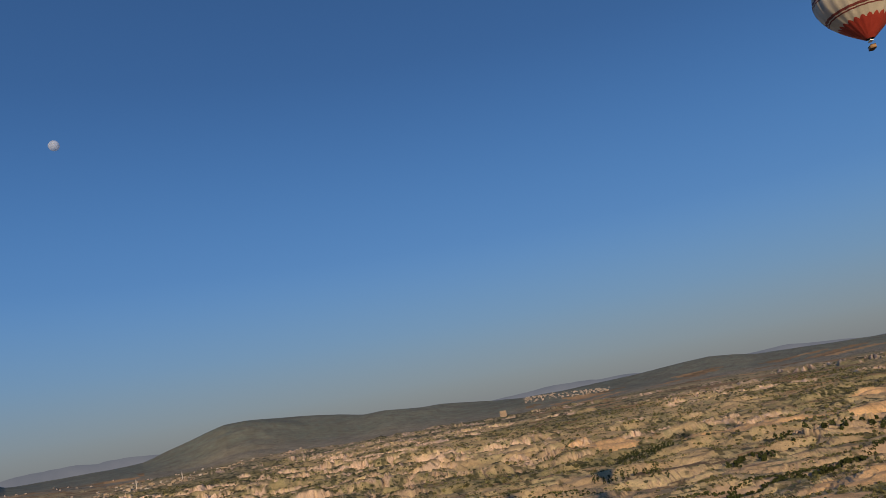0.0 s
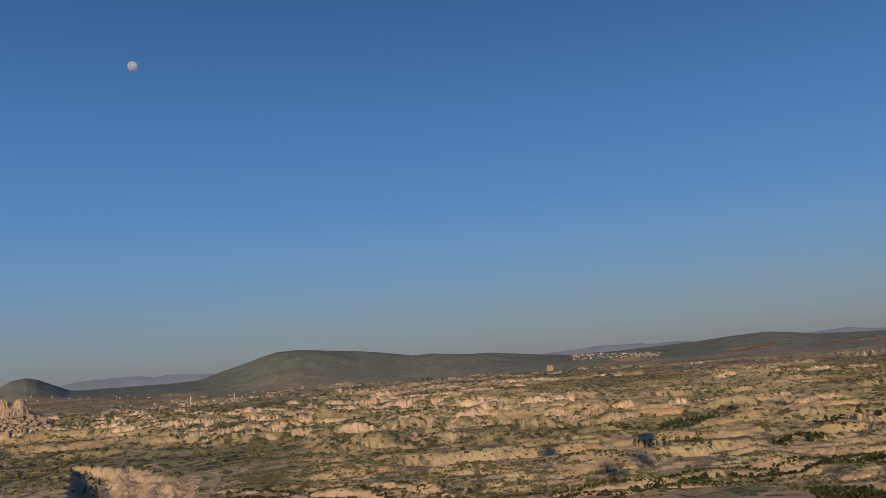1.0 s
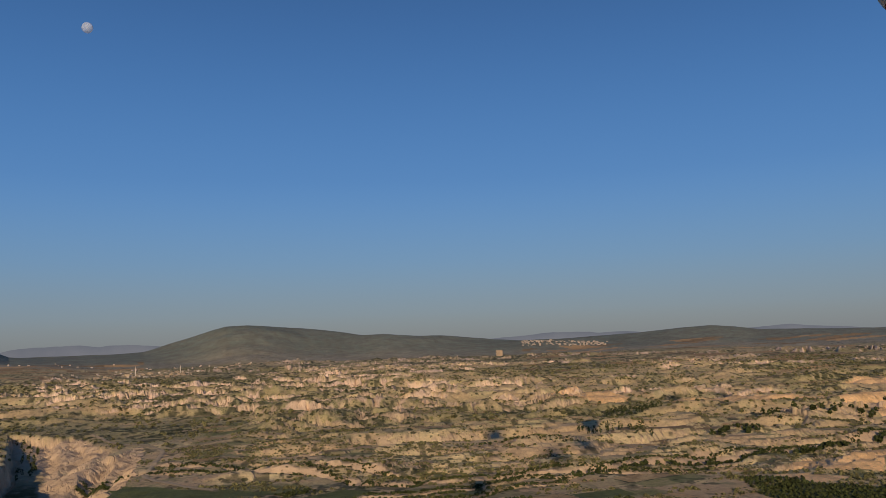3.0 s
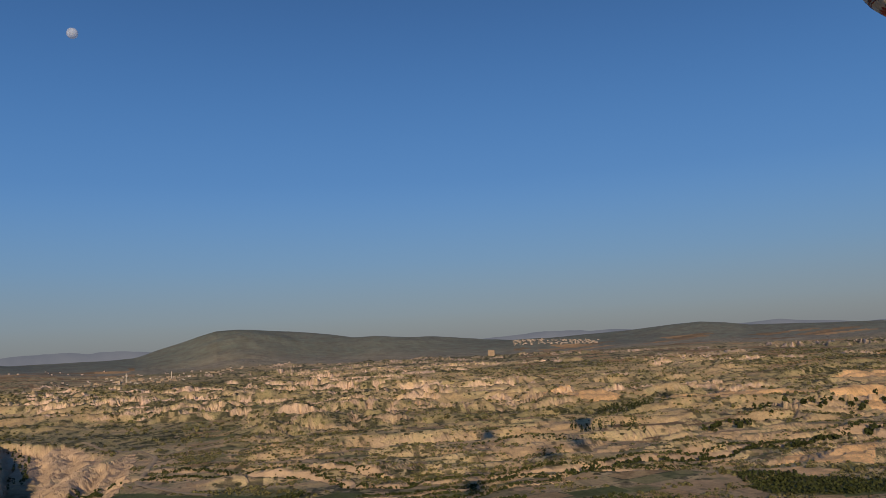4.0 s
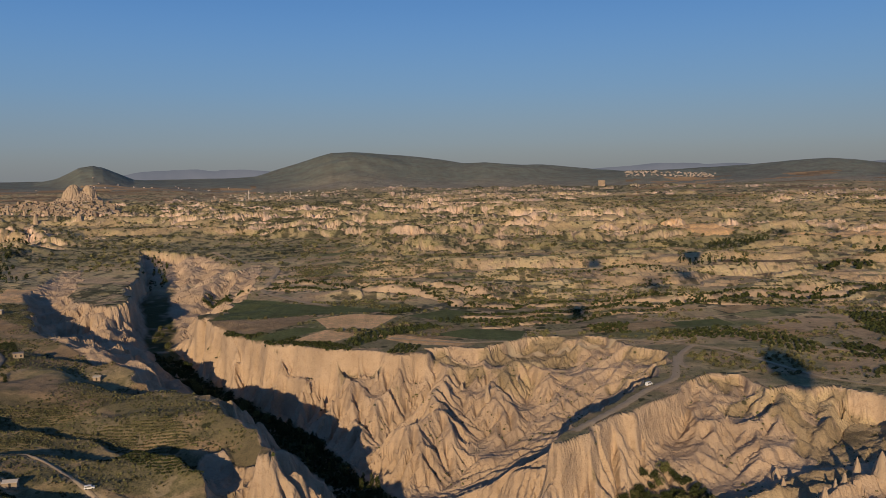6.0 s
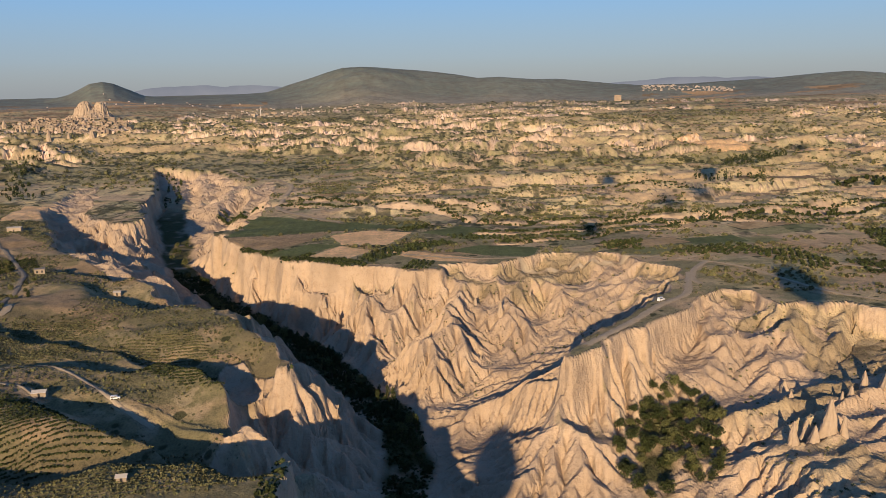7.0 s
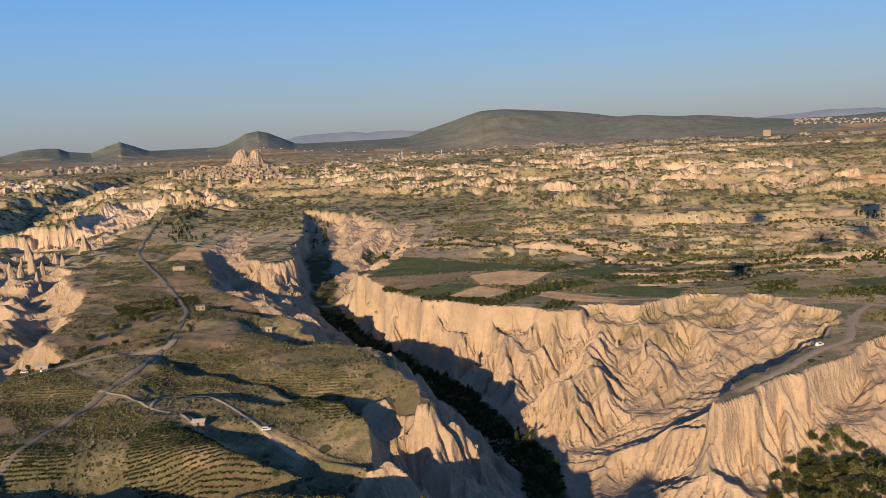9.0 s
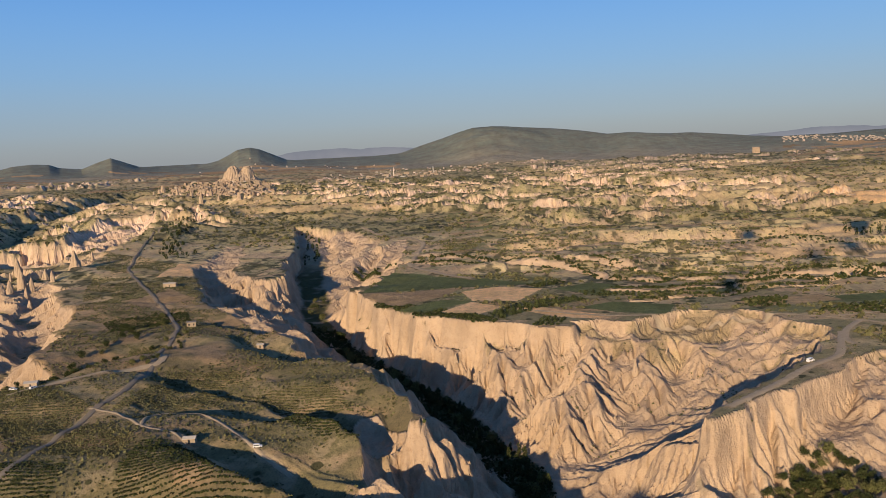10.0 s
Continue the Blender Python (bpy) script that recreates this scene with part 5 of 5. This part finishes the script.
# ---- the moon ----
mat, nt, b = material("moon_rock", 0.95)
n = noise_node(nt, 0.035, 3)
nt.links.new(ramp(nt, n.outputs[0], [(0.4, (0.44, 0.52, 0.68)), (0.6, (0.60, 0.70, 0.90))]), b.inputs["Base Color"])
clear = nt.nodes.new("ShaderNodeBsdfTransparent")
mixer = nt.nodes.new("ShaderNodeMixShader")
mixer.inputs[0].default_value = 0.5
for s_, d_ in ((clear.outputs[0], mixer.inputs[1]), (b.outputs[0], mixer.inputs[2]), (mixer.outputs[0], nt.nodes["Material Output"].inputs[0])):
    nt.links.new(s_, d_)
bm = bmesh.new()
bmesh.ops.create_icosphere(bm, subdivisions=4, radius=28)
d = 4600
moon = tagged(new("moon", mesh_from("moon", bm, mat)), "pale daytime moon in a clear blue sky", "moon")
moon.location = (-d * math.sin(radians(15.92)) * math.cos(radians(20.97)), d * math.cos(radians(15.92)) * math.cos(radians(20.97)), 120 + d * math.sin(radians(20.97)))

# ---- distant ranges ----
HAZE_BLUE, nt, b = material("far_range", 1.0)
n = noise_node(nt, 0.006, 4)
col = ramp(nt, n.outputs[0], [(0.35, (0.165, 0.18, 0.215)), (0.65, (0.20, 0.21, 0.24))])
# distance haze is put in as an even glow over a near-black base
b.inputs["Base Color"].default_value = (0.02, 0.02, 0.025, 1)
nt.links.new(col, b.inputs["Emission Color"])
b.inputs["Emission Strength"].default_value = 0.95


def far_range(a0, a1, dist, top, seed):
    """A long low range on the horizon between two azimuths; top: height as seen, in degrees."""
    n = 90
    co, fa = [], []
    for i in range(n + 1):
        f = i / n
        a = radians(a0 + (a1 - a0) * f)
        nz = float(fbm(np.array([f * 5.0]), np.array([seed * 3.1]), seed, 4)[0])
        h = 120 + dist * math.tan(radians(top)) * math.sin(math.pi * f) ** 0.6 * (1 + 0.35 * nz) - 10 * (1 - math.sin(math.pi * f))
        for k, (dd, hh) in enumerate(((0, 40), (10, 40 + (h - 40) * 0.6), (30, h), (60, 30))):
            co.append((-(dist - 60 + dd) * math.sin(a), (dist - 60 + dd) * math.cos(a), hh))
    for i in range(n):
        for k in range(3):
            fa.append((i * 4 + k, (i + 1) * 4 + k, (i + 1) * 4 + k + 1, i * 4 + k + 1))
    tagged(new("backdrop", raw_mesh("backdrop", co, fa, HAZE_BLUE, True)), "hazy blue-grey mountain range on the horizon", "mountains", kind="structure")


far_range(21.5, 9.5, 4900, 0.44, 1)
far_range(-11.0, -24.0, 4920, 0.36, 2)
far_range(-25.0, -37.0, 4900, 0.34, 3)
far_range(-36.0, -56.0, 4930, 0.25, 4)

# ---- rock forms ----
TUFF_ROCK = two_tone("tuff_rock", (0.35, 0.27, 0.195), (0.44, 0.345, 0.25), 0.12, 0.95, 0.7, 0.8)


def rock_cone(seed, high, wide, twin=False):
    """A weathered tuff cone with flutes and a worn tip."""
    rng = random.Random(seed)
    bm = bmesh.new()
    sides, rows = 34, 20
    rings = []
    for i in range(rows + 1):
        f = i / rows
        ring = []
        for k in range(sides):
            a = 2 * math.pi * k / sides
            p = Vector((math.cos(a) * 1.4 + seed, math.sin(a) * 1.4, f * 2.2))
            r = wide * 0.5 * ((1 - f) ** 0.75 * 0.94 + 0.06 * math.sqrt(max(0.0, 1 - f))) * (1 + 0.34 * noise.noise(p) + 0.2 * noise.noise(p * 3.1) - 0.16 * abs(noise.noise(Vector((math.cos(a) * 3.5, math.sin(a) * 3.5, seed + f * 0.6)))) * 2 + 0.1 * noise.noise(p * 7.3)) + 0.02
            sway = 0.12 * wide * noise.noise(Vector((f * 1.6, seed, 2.0)))
            ring.append(bm.verts.new((r * math.cos(a) + sway * f, r * math.sin(a) - sway * f, -3 + f * (high + 3))))
        rings.append(ring)
    for p, q in zip(rings, rings[1:]):
        for k in range(sides):
            bm.faces.new((p[k], p[(k + 1) % sides], q[(k + 1) % sides], q[k]))
    bm.faces.new(rings[-1])
    return mesh_from("fairy_chimney", bm, TUFF_ROCK)


CONES = [rock_cone(i, h, w) for i, (h, w) in enumerate([(13, 8), (10, 7), (15, 8.5), (9, 5), (12, 10)])]
cone_rng = random.Random(8)


def cone_at(x, y, k, s, label, group):
    ob = new("fairy_chimney", CONES[k % len(CONES)])
    ob.matrix_world = pose(x, y, height(x, y) - 1, 0, 0, cone_rng.uniform(0, 360)) @ Matrix.Diagonal((s, s, s * cone_rng.uniform(0.85, 1.15), 1))
    tagged(ob, label, "rock cone", group)


for i, (x, y) in enumerate([(144, 298), (143, 289), (150, 292), (155, 290), (155, 345), (151, 329), (173, 320), (182, 327), (168, 318), (190, 322), (136, 292)]):
    cone_at(x, y, i, 0.55 + 0.4 * cone_rng.random() + 0.25 * (i < 4), "pale pointed tuff cone rising from eroded slopes", "tuff cones")
for i, (x, y) in enumerate([(-630, 813), (-610, 767), (-620, 800), (-566, 779), (-585, 849), (-640, 930), (-588, 724), (-578, 760), (-660, 1000), (-640, 870),
                            (-555, 720), (-530, 690), (-700, 900), (-680, 860), (-600, 690)]):
    cone_at(x, y, i, 1.0 + 0.7 * cone_rng.random(), "tall pale tuff cone in a side valley", "valley cones")
for i, (x, y) in enumerate([(-37, 505), (-84, 520), (-74, 512), (-150, 570), (-205, 625), (33, 478), (-12, 462), (18, 496), (54, 500)]):
    cone_at(x, y, i, 0.45 + 0.35 * cone_rng.random(), "small pale tuff spire on a canyon wall", "wall spires")

for i, (x, y) in enumerate([(-1075, 1854), (-1056, 1860), (-1090, 1960), (-1131, 2034), (-1131, 2084), (-967, 1850), (-985, 1862), (-823, 1680), (-790, 1700), (-734, 1685), (-1040, 1900),
                            (-1010, 1840), (-900, 1790), (-860, 1760)]):
    cone_at(x, y, i, 1.3 + 0.8 * cone_rng.random(), "far pale tuff cone below a village", "village cones")

def castle_rock():
    """The great rock over the village: a broad shouldered block and a sheer narrower tower, ragged and honeycombed."""
    bm = bmesh.new()
    n = 64
    grid = []
    for i in range(n + 1):
        row = []
        for j in range(n + 1):
            x, y = -80 + 160 * i / n, -60 + 120 * j / n
            p = Vector((x / 26, y / 26, 1.3))
            w1 = 9 * noise.noise(p * 1.5) + 5 * noise.noise(p * 4.0)
            main = max(0.0, min(1.0, (1.0 - math.hypot((x + 20) / 39, y / 42) + w1 / 50) / 0.75))
            tower = max(0.0, min(1.0, (1.0 - math.hypot((x - 36) / 25, (y - 2) / 30) + w1 / 50) / 0.6))
            apron = max(0.0, 1.0 - math.hypot((x - 2) / 78, y / 58) + w1 / 80)
            z = max(46 * main ** 0.36 * (1 - 0.25 * max(0.0, (-x - 18) / 40)), 43 * tower ** 0.33, 34 * apron ** 0.75) + (3.2 * noise.noise(p * 6.0) + 2.0 * noise.noise(p * 11.0)) * (apron > 0.02)
            row.append(bm.verts.new((x + 1.5 * noise.noise(p * 5), y, z - 4)))
        grid.append(row)
    for a, b in zip(grid, grid[1:]):
        for k in range(n):
            bm.faces.new((a[k], b[k], b[k + 1], a[k + 1]))
    return mesh_from("castle_rock", bm, TUFF_ROCK, smooth=False)


rock = tagged(new("castle_rock", castle_rock()), "great honeycombed tuff rock towering over a village", "rock")
rock.matrix_world = pose(-1072, 2470, 52, 0, 0, 23) @ Matrix.Diagonal((0.84, 0.9, 1.08, 1))

# ---- houses ----
STONE_WALL = two_tone("stone_wall", (0.27, 0.21, 0.155), (0.38, 0.31, 0.235), 0.08, 0.95, per_object=0.25)
WHITE_WALL = two_tone("white_wall", (0.42, 0.39, 0.35), (0.54, 0.50, 0.45), 0.1, 0.9, per_object=0.15)
ROOF_GREY = two_tone("flat_roof", (0.26, 0.23, 0.2), (0.4, 0.35, 0.3), 0.3, 0.9, per_object=0.2)
DARK_GLASS = two_tone("dark_window", (0.02, 0.022, 0.025), (0.04, 0.04, 0.045), 1.0, 0.2, spec=0.5)


def make_house(w, d, h, wall_mat, label, group, floors=2, cols=3, annex=False, name="house"):
    t = thing(name, (0, 0, 0), 0, label, "house" if name == "house" else "building", group)
    bm = bmesh.new()
    box(bm, -w / 2, w / 2, -d / 2, d / 2, -4, h)
    if annex:
        box(bm, w / 2 - 0.02, w * 0.95, -d * 0.3, d / 2, -4, h * 0.6)
    part("wall", bm, wall_mat, t)
    bm = bmesh.new()
    box(bm, -w / 2 - 0.25, w / 2 + 0.25, -d / 2 - 0.25, d / 2 + 0.25, h, h + 0.5)
    if annex:
        box(bm, w / 2 + 0.26, w * 0.95 + 0.25, -d * 0.3 - 0.2, d / 2 + 0.2, h * 0.6, h * 0.6 + 0.4)
    part("roof", bm, ROOF_GREY, t)
    for i in range(floors):
        for k in range(cols):
            bm = bmesh.new()
            x, z = -w / 2 + w * (k + 0.5) / cols, h * (i + 0.45) / floors
            box(bm, x - 0.55, x + 0.55, -d / 2 - 0.06, -d / 2 + 0.1, z - 0.3, z + 1.1)
            part("window", bm, DARK_GLASS, t)
    return t


house_rng = random.Random(21)


def settle(kinds, spots, sink=0.0, turn=(0, 360), low=0.8, high=1.3):
    fresh = [True] * len(kinds)
    xs, ys = np.array([p[0] for p in spots]), np.array([p[1] for p in spots])
    for x, y, z in zip(xs, ys, ground(xs, ys)):
        k = house_rng.randrange(len(kinds))
        m = pose(x, y, z - sink, 0, 0, house_rng.uniform(*turn))
        if fresh[k]:
            ob, fresh[k] = kinds[k], False
            ob.matrix_world = m
        else:
            ob = copy_thing(kinds[k], m)
        s = house_rng.uniform(low, high)
        ob.scale = (s, s, s)


village = [make_house(11, 9, 6.5, STONE_WALL, "small flat-roofed stone village house on a hillside", "village houses", 2, 3),
           make_house(14, 10, 8, STONE_WALL, "two-storey flat-roofed stone village house", "village houses", 2, 4, True),
           make_house(9, 8, 5, WHITE_WALL, "small whitewashed village house", "village houses", 1, 2),
           make_house(16, 11, 7, STONE_WALL, "long sand-coloured village house", "village houses", 2, 5)]
VILLAGE = [(-1193, 2256), (-1140, 2420), (-1000, 2400), (-870, 2230), (-680, 1780), (-734, 1720), (-900, 1811), (-1090, 2050)]
settle(village, scatter(VILLAGE, 36, 41) + scatter([(-780, 2300), (-700, 2900), (-420, 3120), (-250, 3050), (-330, 2700), (-560, 2450)], 62, 42), 0.5, (0, 50), 0.6, 1.05)


def crowd(name, spots, low, high, mat, label, seed):
    """Many small far buildings in one mesh: boxes with parapets, turned each its own way."""
    rng = random.Random(seed)
    xs, ys = np.array([p[0] for p in spots]), np.array([p[1] for p in spots])
    bm = bmesh.new()
    for x, y, z in zip(xs, ys, ground(xs, ys)):
        first = len(bm.verts)
        w, d, h = rng.uniform(low, high), rng.uniform(low, high) * 0.8, rng.uniform(low, high) * 0.5
        a, turn = [], rng.uniform(-0.5, 0.5)
        for zz, k in ((z - 3, 1.0), (z + h, 1.0), (z + h, 0.9), (z + h - 0.5, 0.9)):
            a.append([bm.verts.new((x + (sx * w * math.cos(turn) - sy * d * math.sin(turn)) * 0.5 * k,
                                    y + (sx * w * math.sin(turn) + sy * d * math.cos(turn)) * 0.5 * k, zz))
                      for sx, sy in ((-1, -1), (1, -1), (1, 1), (-1, 1))])
        for p, q in zip(a, a[1:]):
            for k in range(4):
                bm.faces.new((p[k], p[(k + 1) % 4], q[(k + 1) % 4], q[k]))
        bm.faces.new(a[-1])
    tagged(new(name, mesh_from(name, bm, mat, smooth=False)), label, "houses", kind="stuff")


CROWD_STONE = two_tone("village_stone", (0.24, 0.185, 0.14), (0.38, 0.295, 0.225), 0.05, 0.95, islands=0.4)
CROWD_PALE = two_tone("town_render", (0.27, 0.235, 0.21), (0.40, 0.345, 0.31), 0.05, 0.9, islands=0.25)
crowd("village_houses", scatter(VILLAGE, 19, 44), 6, 12, CROWD_STONE, "close-packed small stone houses on the village slope", 45)
crowd("plain_houses", scatter([(-900, 2750), (-700, 3300), (500, 3500), (500, 3300), (-300, 3000), (-560, 2500)], 85, 46)
      + scatter([(-1700, 3300), (-1500, 3700), (-900, 3700), (-900, 3300)], 120, 49), 5, 10, CROWD_PALE,
      "scattered pale houses on the far plain", 47)
town = [make_house(26, 16, 24, CROWD_PALE, "pale apartment block in a far town", "town blocks", 6, 5, False, "apartment_building"),
        make_house(20, 15, 16, CROWD_PALE, "sand-coloured apartment block in a far town", "town blocks", 4, 4, False, "apartment_building"),
        make_house(18, 12, 8, CROWD_PALE, "low pale building in a far town", "town blocks", 2, 4, False, "apartment_building")]
spots = []
for k in range(190):
    a, d = radians(-14.0 - 6.0 * house_rng.random() ** 1.2), house_rng.uniform(3950, 4200)
    spots.append((-d * math.sin(a), d * math.cos(a)))
settle(town, spots[:45], 1.0, (-25, 25), 0.2, 0.34)
crowd("town_houses", spots[45:], 5, 10, CROWD_PALE, "pale crowded blocks of a far town", 48)
HOTEL_STONE = two_tone("hotel_stone", (0.27, 0.21, 0.155), (0.36, 0.28, 0.21), 0.1, 0.95)
hotel = make_house(25, 18, 20, HOTEL_STONE, "lone six-storey sandstone hotel block on a ridge", "", 6, 7, False, "hotel_building")
hotel.matrix_world = pose(666, 3030, height(666, 3030) + 2, 0, 0, -12)

hut = make_house(6.4, 4.6, 3.4, STONE_WALL, "small sand-coloured hut beside a lane", "", 1, 2, False, "hut")
hut.matrix_world = pose(-284, 538, height(-284, 538), 0, 0, 25)


def shed(x, y, turn, w, d, h, label):
    """A low shed with a pitched sheet roof."""
    t = thing("shed", (x, y, height(x, y)), turn, label, "shed")
    bm = bmesh.new()
    box(bm, -w / 2, w / 2, -d / 2, d / 2, -1.2, h)
    part("wall", bm, STONE_WALL, t)
    bm = bmesh.new()
    for s in (-1, 1):
        vs = [bm.verts.new(p) for p in ((-w / 2 - 0.3, s * (d / 2 + 0.4), h - 0.1), (w / 2 + 0.3, s * (d / 2 + 0.4), h - 0.1), (w / 2 + 0.3, 0, h + 0.7), (-w / 2 - 0.3, 0, h + 0.7))]
        up = [bm.verts.new(v.co + Vector((0, 0, 0.12))) for v in vs]
        for f in ((0, 1, 2, 3), (7, 6, 5, 4), (0, 4, 5, 1), (1, 5, 6, 2), (2, 6, 7, 3), (3, 7, 4, 0)):
            bm.faces.new([(vs + up)[i] for i in f])
    part("roof", bm, WHITE_WALL, t, "pale sheet roof")
    bm = bmesh.new()
    box(bm, -0.45, 0.45, -d / 2 - 0.05, -d / 2 + 0.05, 0, min(1.9, h - 0.2))
    part("door", bm, DARK_GLASS, t)
    return t


shed(-179, 323, 12, 5.6, 3.6, 2.3, "low shed with a pale roof on a vineyard track")
shed(-307, 389, 20, 7.0, 4.0, 2.6, "farm shed with a pale roof in a dusty yard")
shed(-214, 497, 5, 4.5, 3.0, 2.2, "little pale shed on a field edge")
shed(-112, 243, 8, 3.4, 2.4, 1.8, "tiny pale field shelter among vines")
shed(-392, 712, 10, 12.0, 6.0, 3.5, "long white farm building beside a lane")

PAINT_WHITE = two_tone("white_car_paint", (0.66, 0.66, 0.66), (0.74, 0.74, 0.73), 2.0, 0.35, spec=0.5)
TYRE = two_tone("tyre_rubber", (0.02, 0.02, 0.02), (0.04, 0.04, 0.04), 5.0, 0.85)


def vehicle(x, y, turn, long, high, label, kind):
    t = thing(kind, (x, y, height(x, y) + 0.35), turn, label, "vehicle")
    bm = bmesh.new()
    box(bm, -long / 2, long / 2, -0.9, 0.9, 0.3, high * 0.58, 0.12)
    body = part("body", bm, PAINT_WHITE, t, smooth=False)
    bm = bmesh.new()
    box(bm, -long * 0.46, long * 0.22, -0.82, 0.82, high * 0.58 - 0.06, high, 0.16)
    part("cabin", bm, PAINT_WHITE, t)
    for s in (-1, 1):
        bm = bmesh.new()
        box(bm, -long * 0.40, long * 0.14, s * 0.84 - 0.03, s * 0.84 + 0.03, high * 0.63, high * 0.88)
        part("window", bm, DARK_GLASS, t)
        for q in (-0.3, 0.3):
            bm = bmesh.new()
            tube(bm, [(long * q, s * 0.72, 0.34), (long * q, s * 0.95, 0.34)], [0.34, 0.34], 14)
            part("wheel", bm, TYRE, t)
    return t


vehicle(116, 416, 40, 4.8, 2.1, "white van parked on a dusty track along a ridge", "van")
vehicle(-146, 322, 15, 4.2, 1.7, "white car parked on a vineyard track", "car")
vehicle(-300, 381, 70, 4.2, 1.5, "white car parked in a dusty yard", "car")
vehicle(-314, 383, 20, 4.2, 1.5, "white car parked in a dusty yard", "car")


def minaret(x, y, high, label):
    t = thing("minaret", (x, y, height(x, y)), 0, label, "minaret")
    for nm, z0, z1, r0, r1, mt in (("shaft", -2, high * 0.7, 1.9, 1.5, WHITE_WALL), ("balcony", high * 0.7, high * 0.73, 2.5, 2.5, WHITE_WALL),
                                   ("lantern", high * 0.73, high * 0.86, 1.3, 1.2, WHITE_WALL), ("spire", high * 0.86, high, 1.4, 0.1, ROOF_GREY)):
        bm = bmesh.new()
        tube(bm, [(0, 0, z0), (0, 0, z1)], [r0, r1], 12)
        part(nm, bm, mt, t)


minaret(-620, 2780, 34, "slender white minaret above village roofs")
minaret(-480, 2800, 32, "slender pale minaret above village roofs")
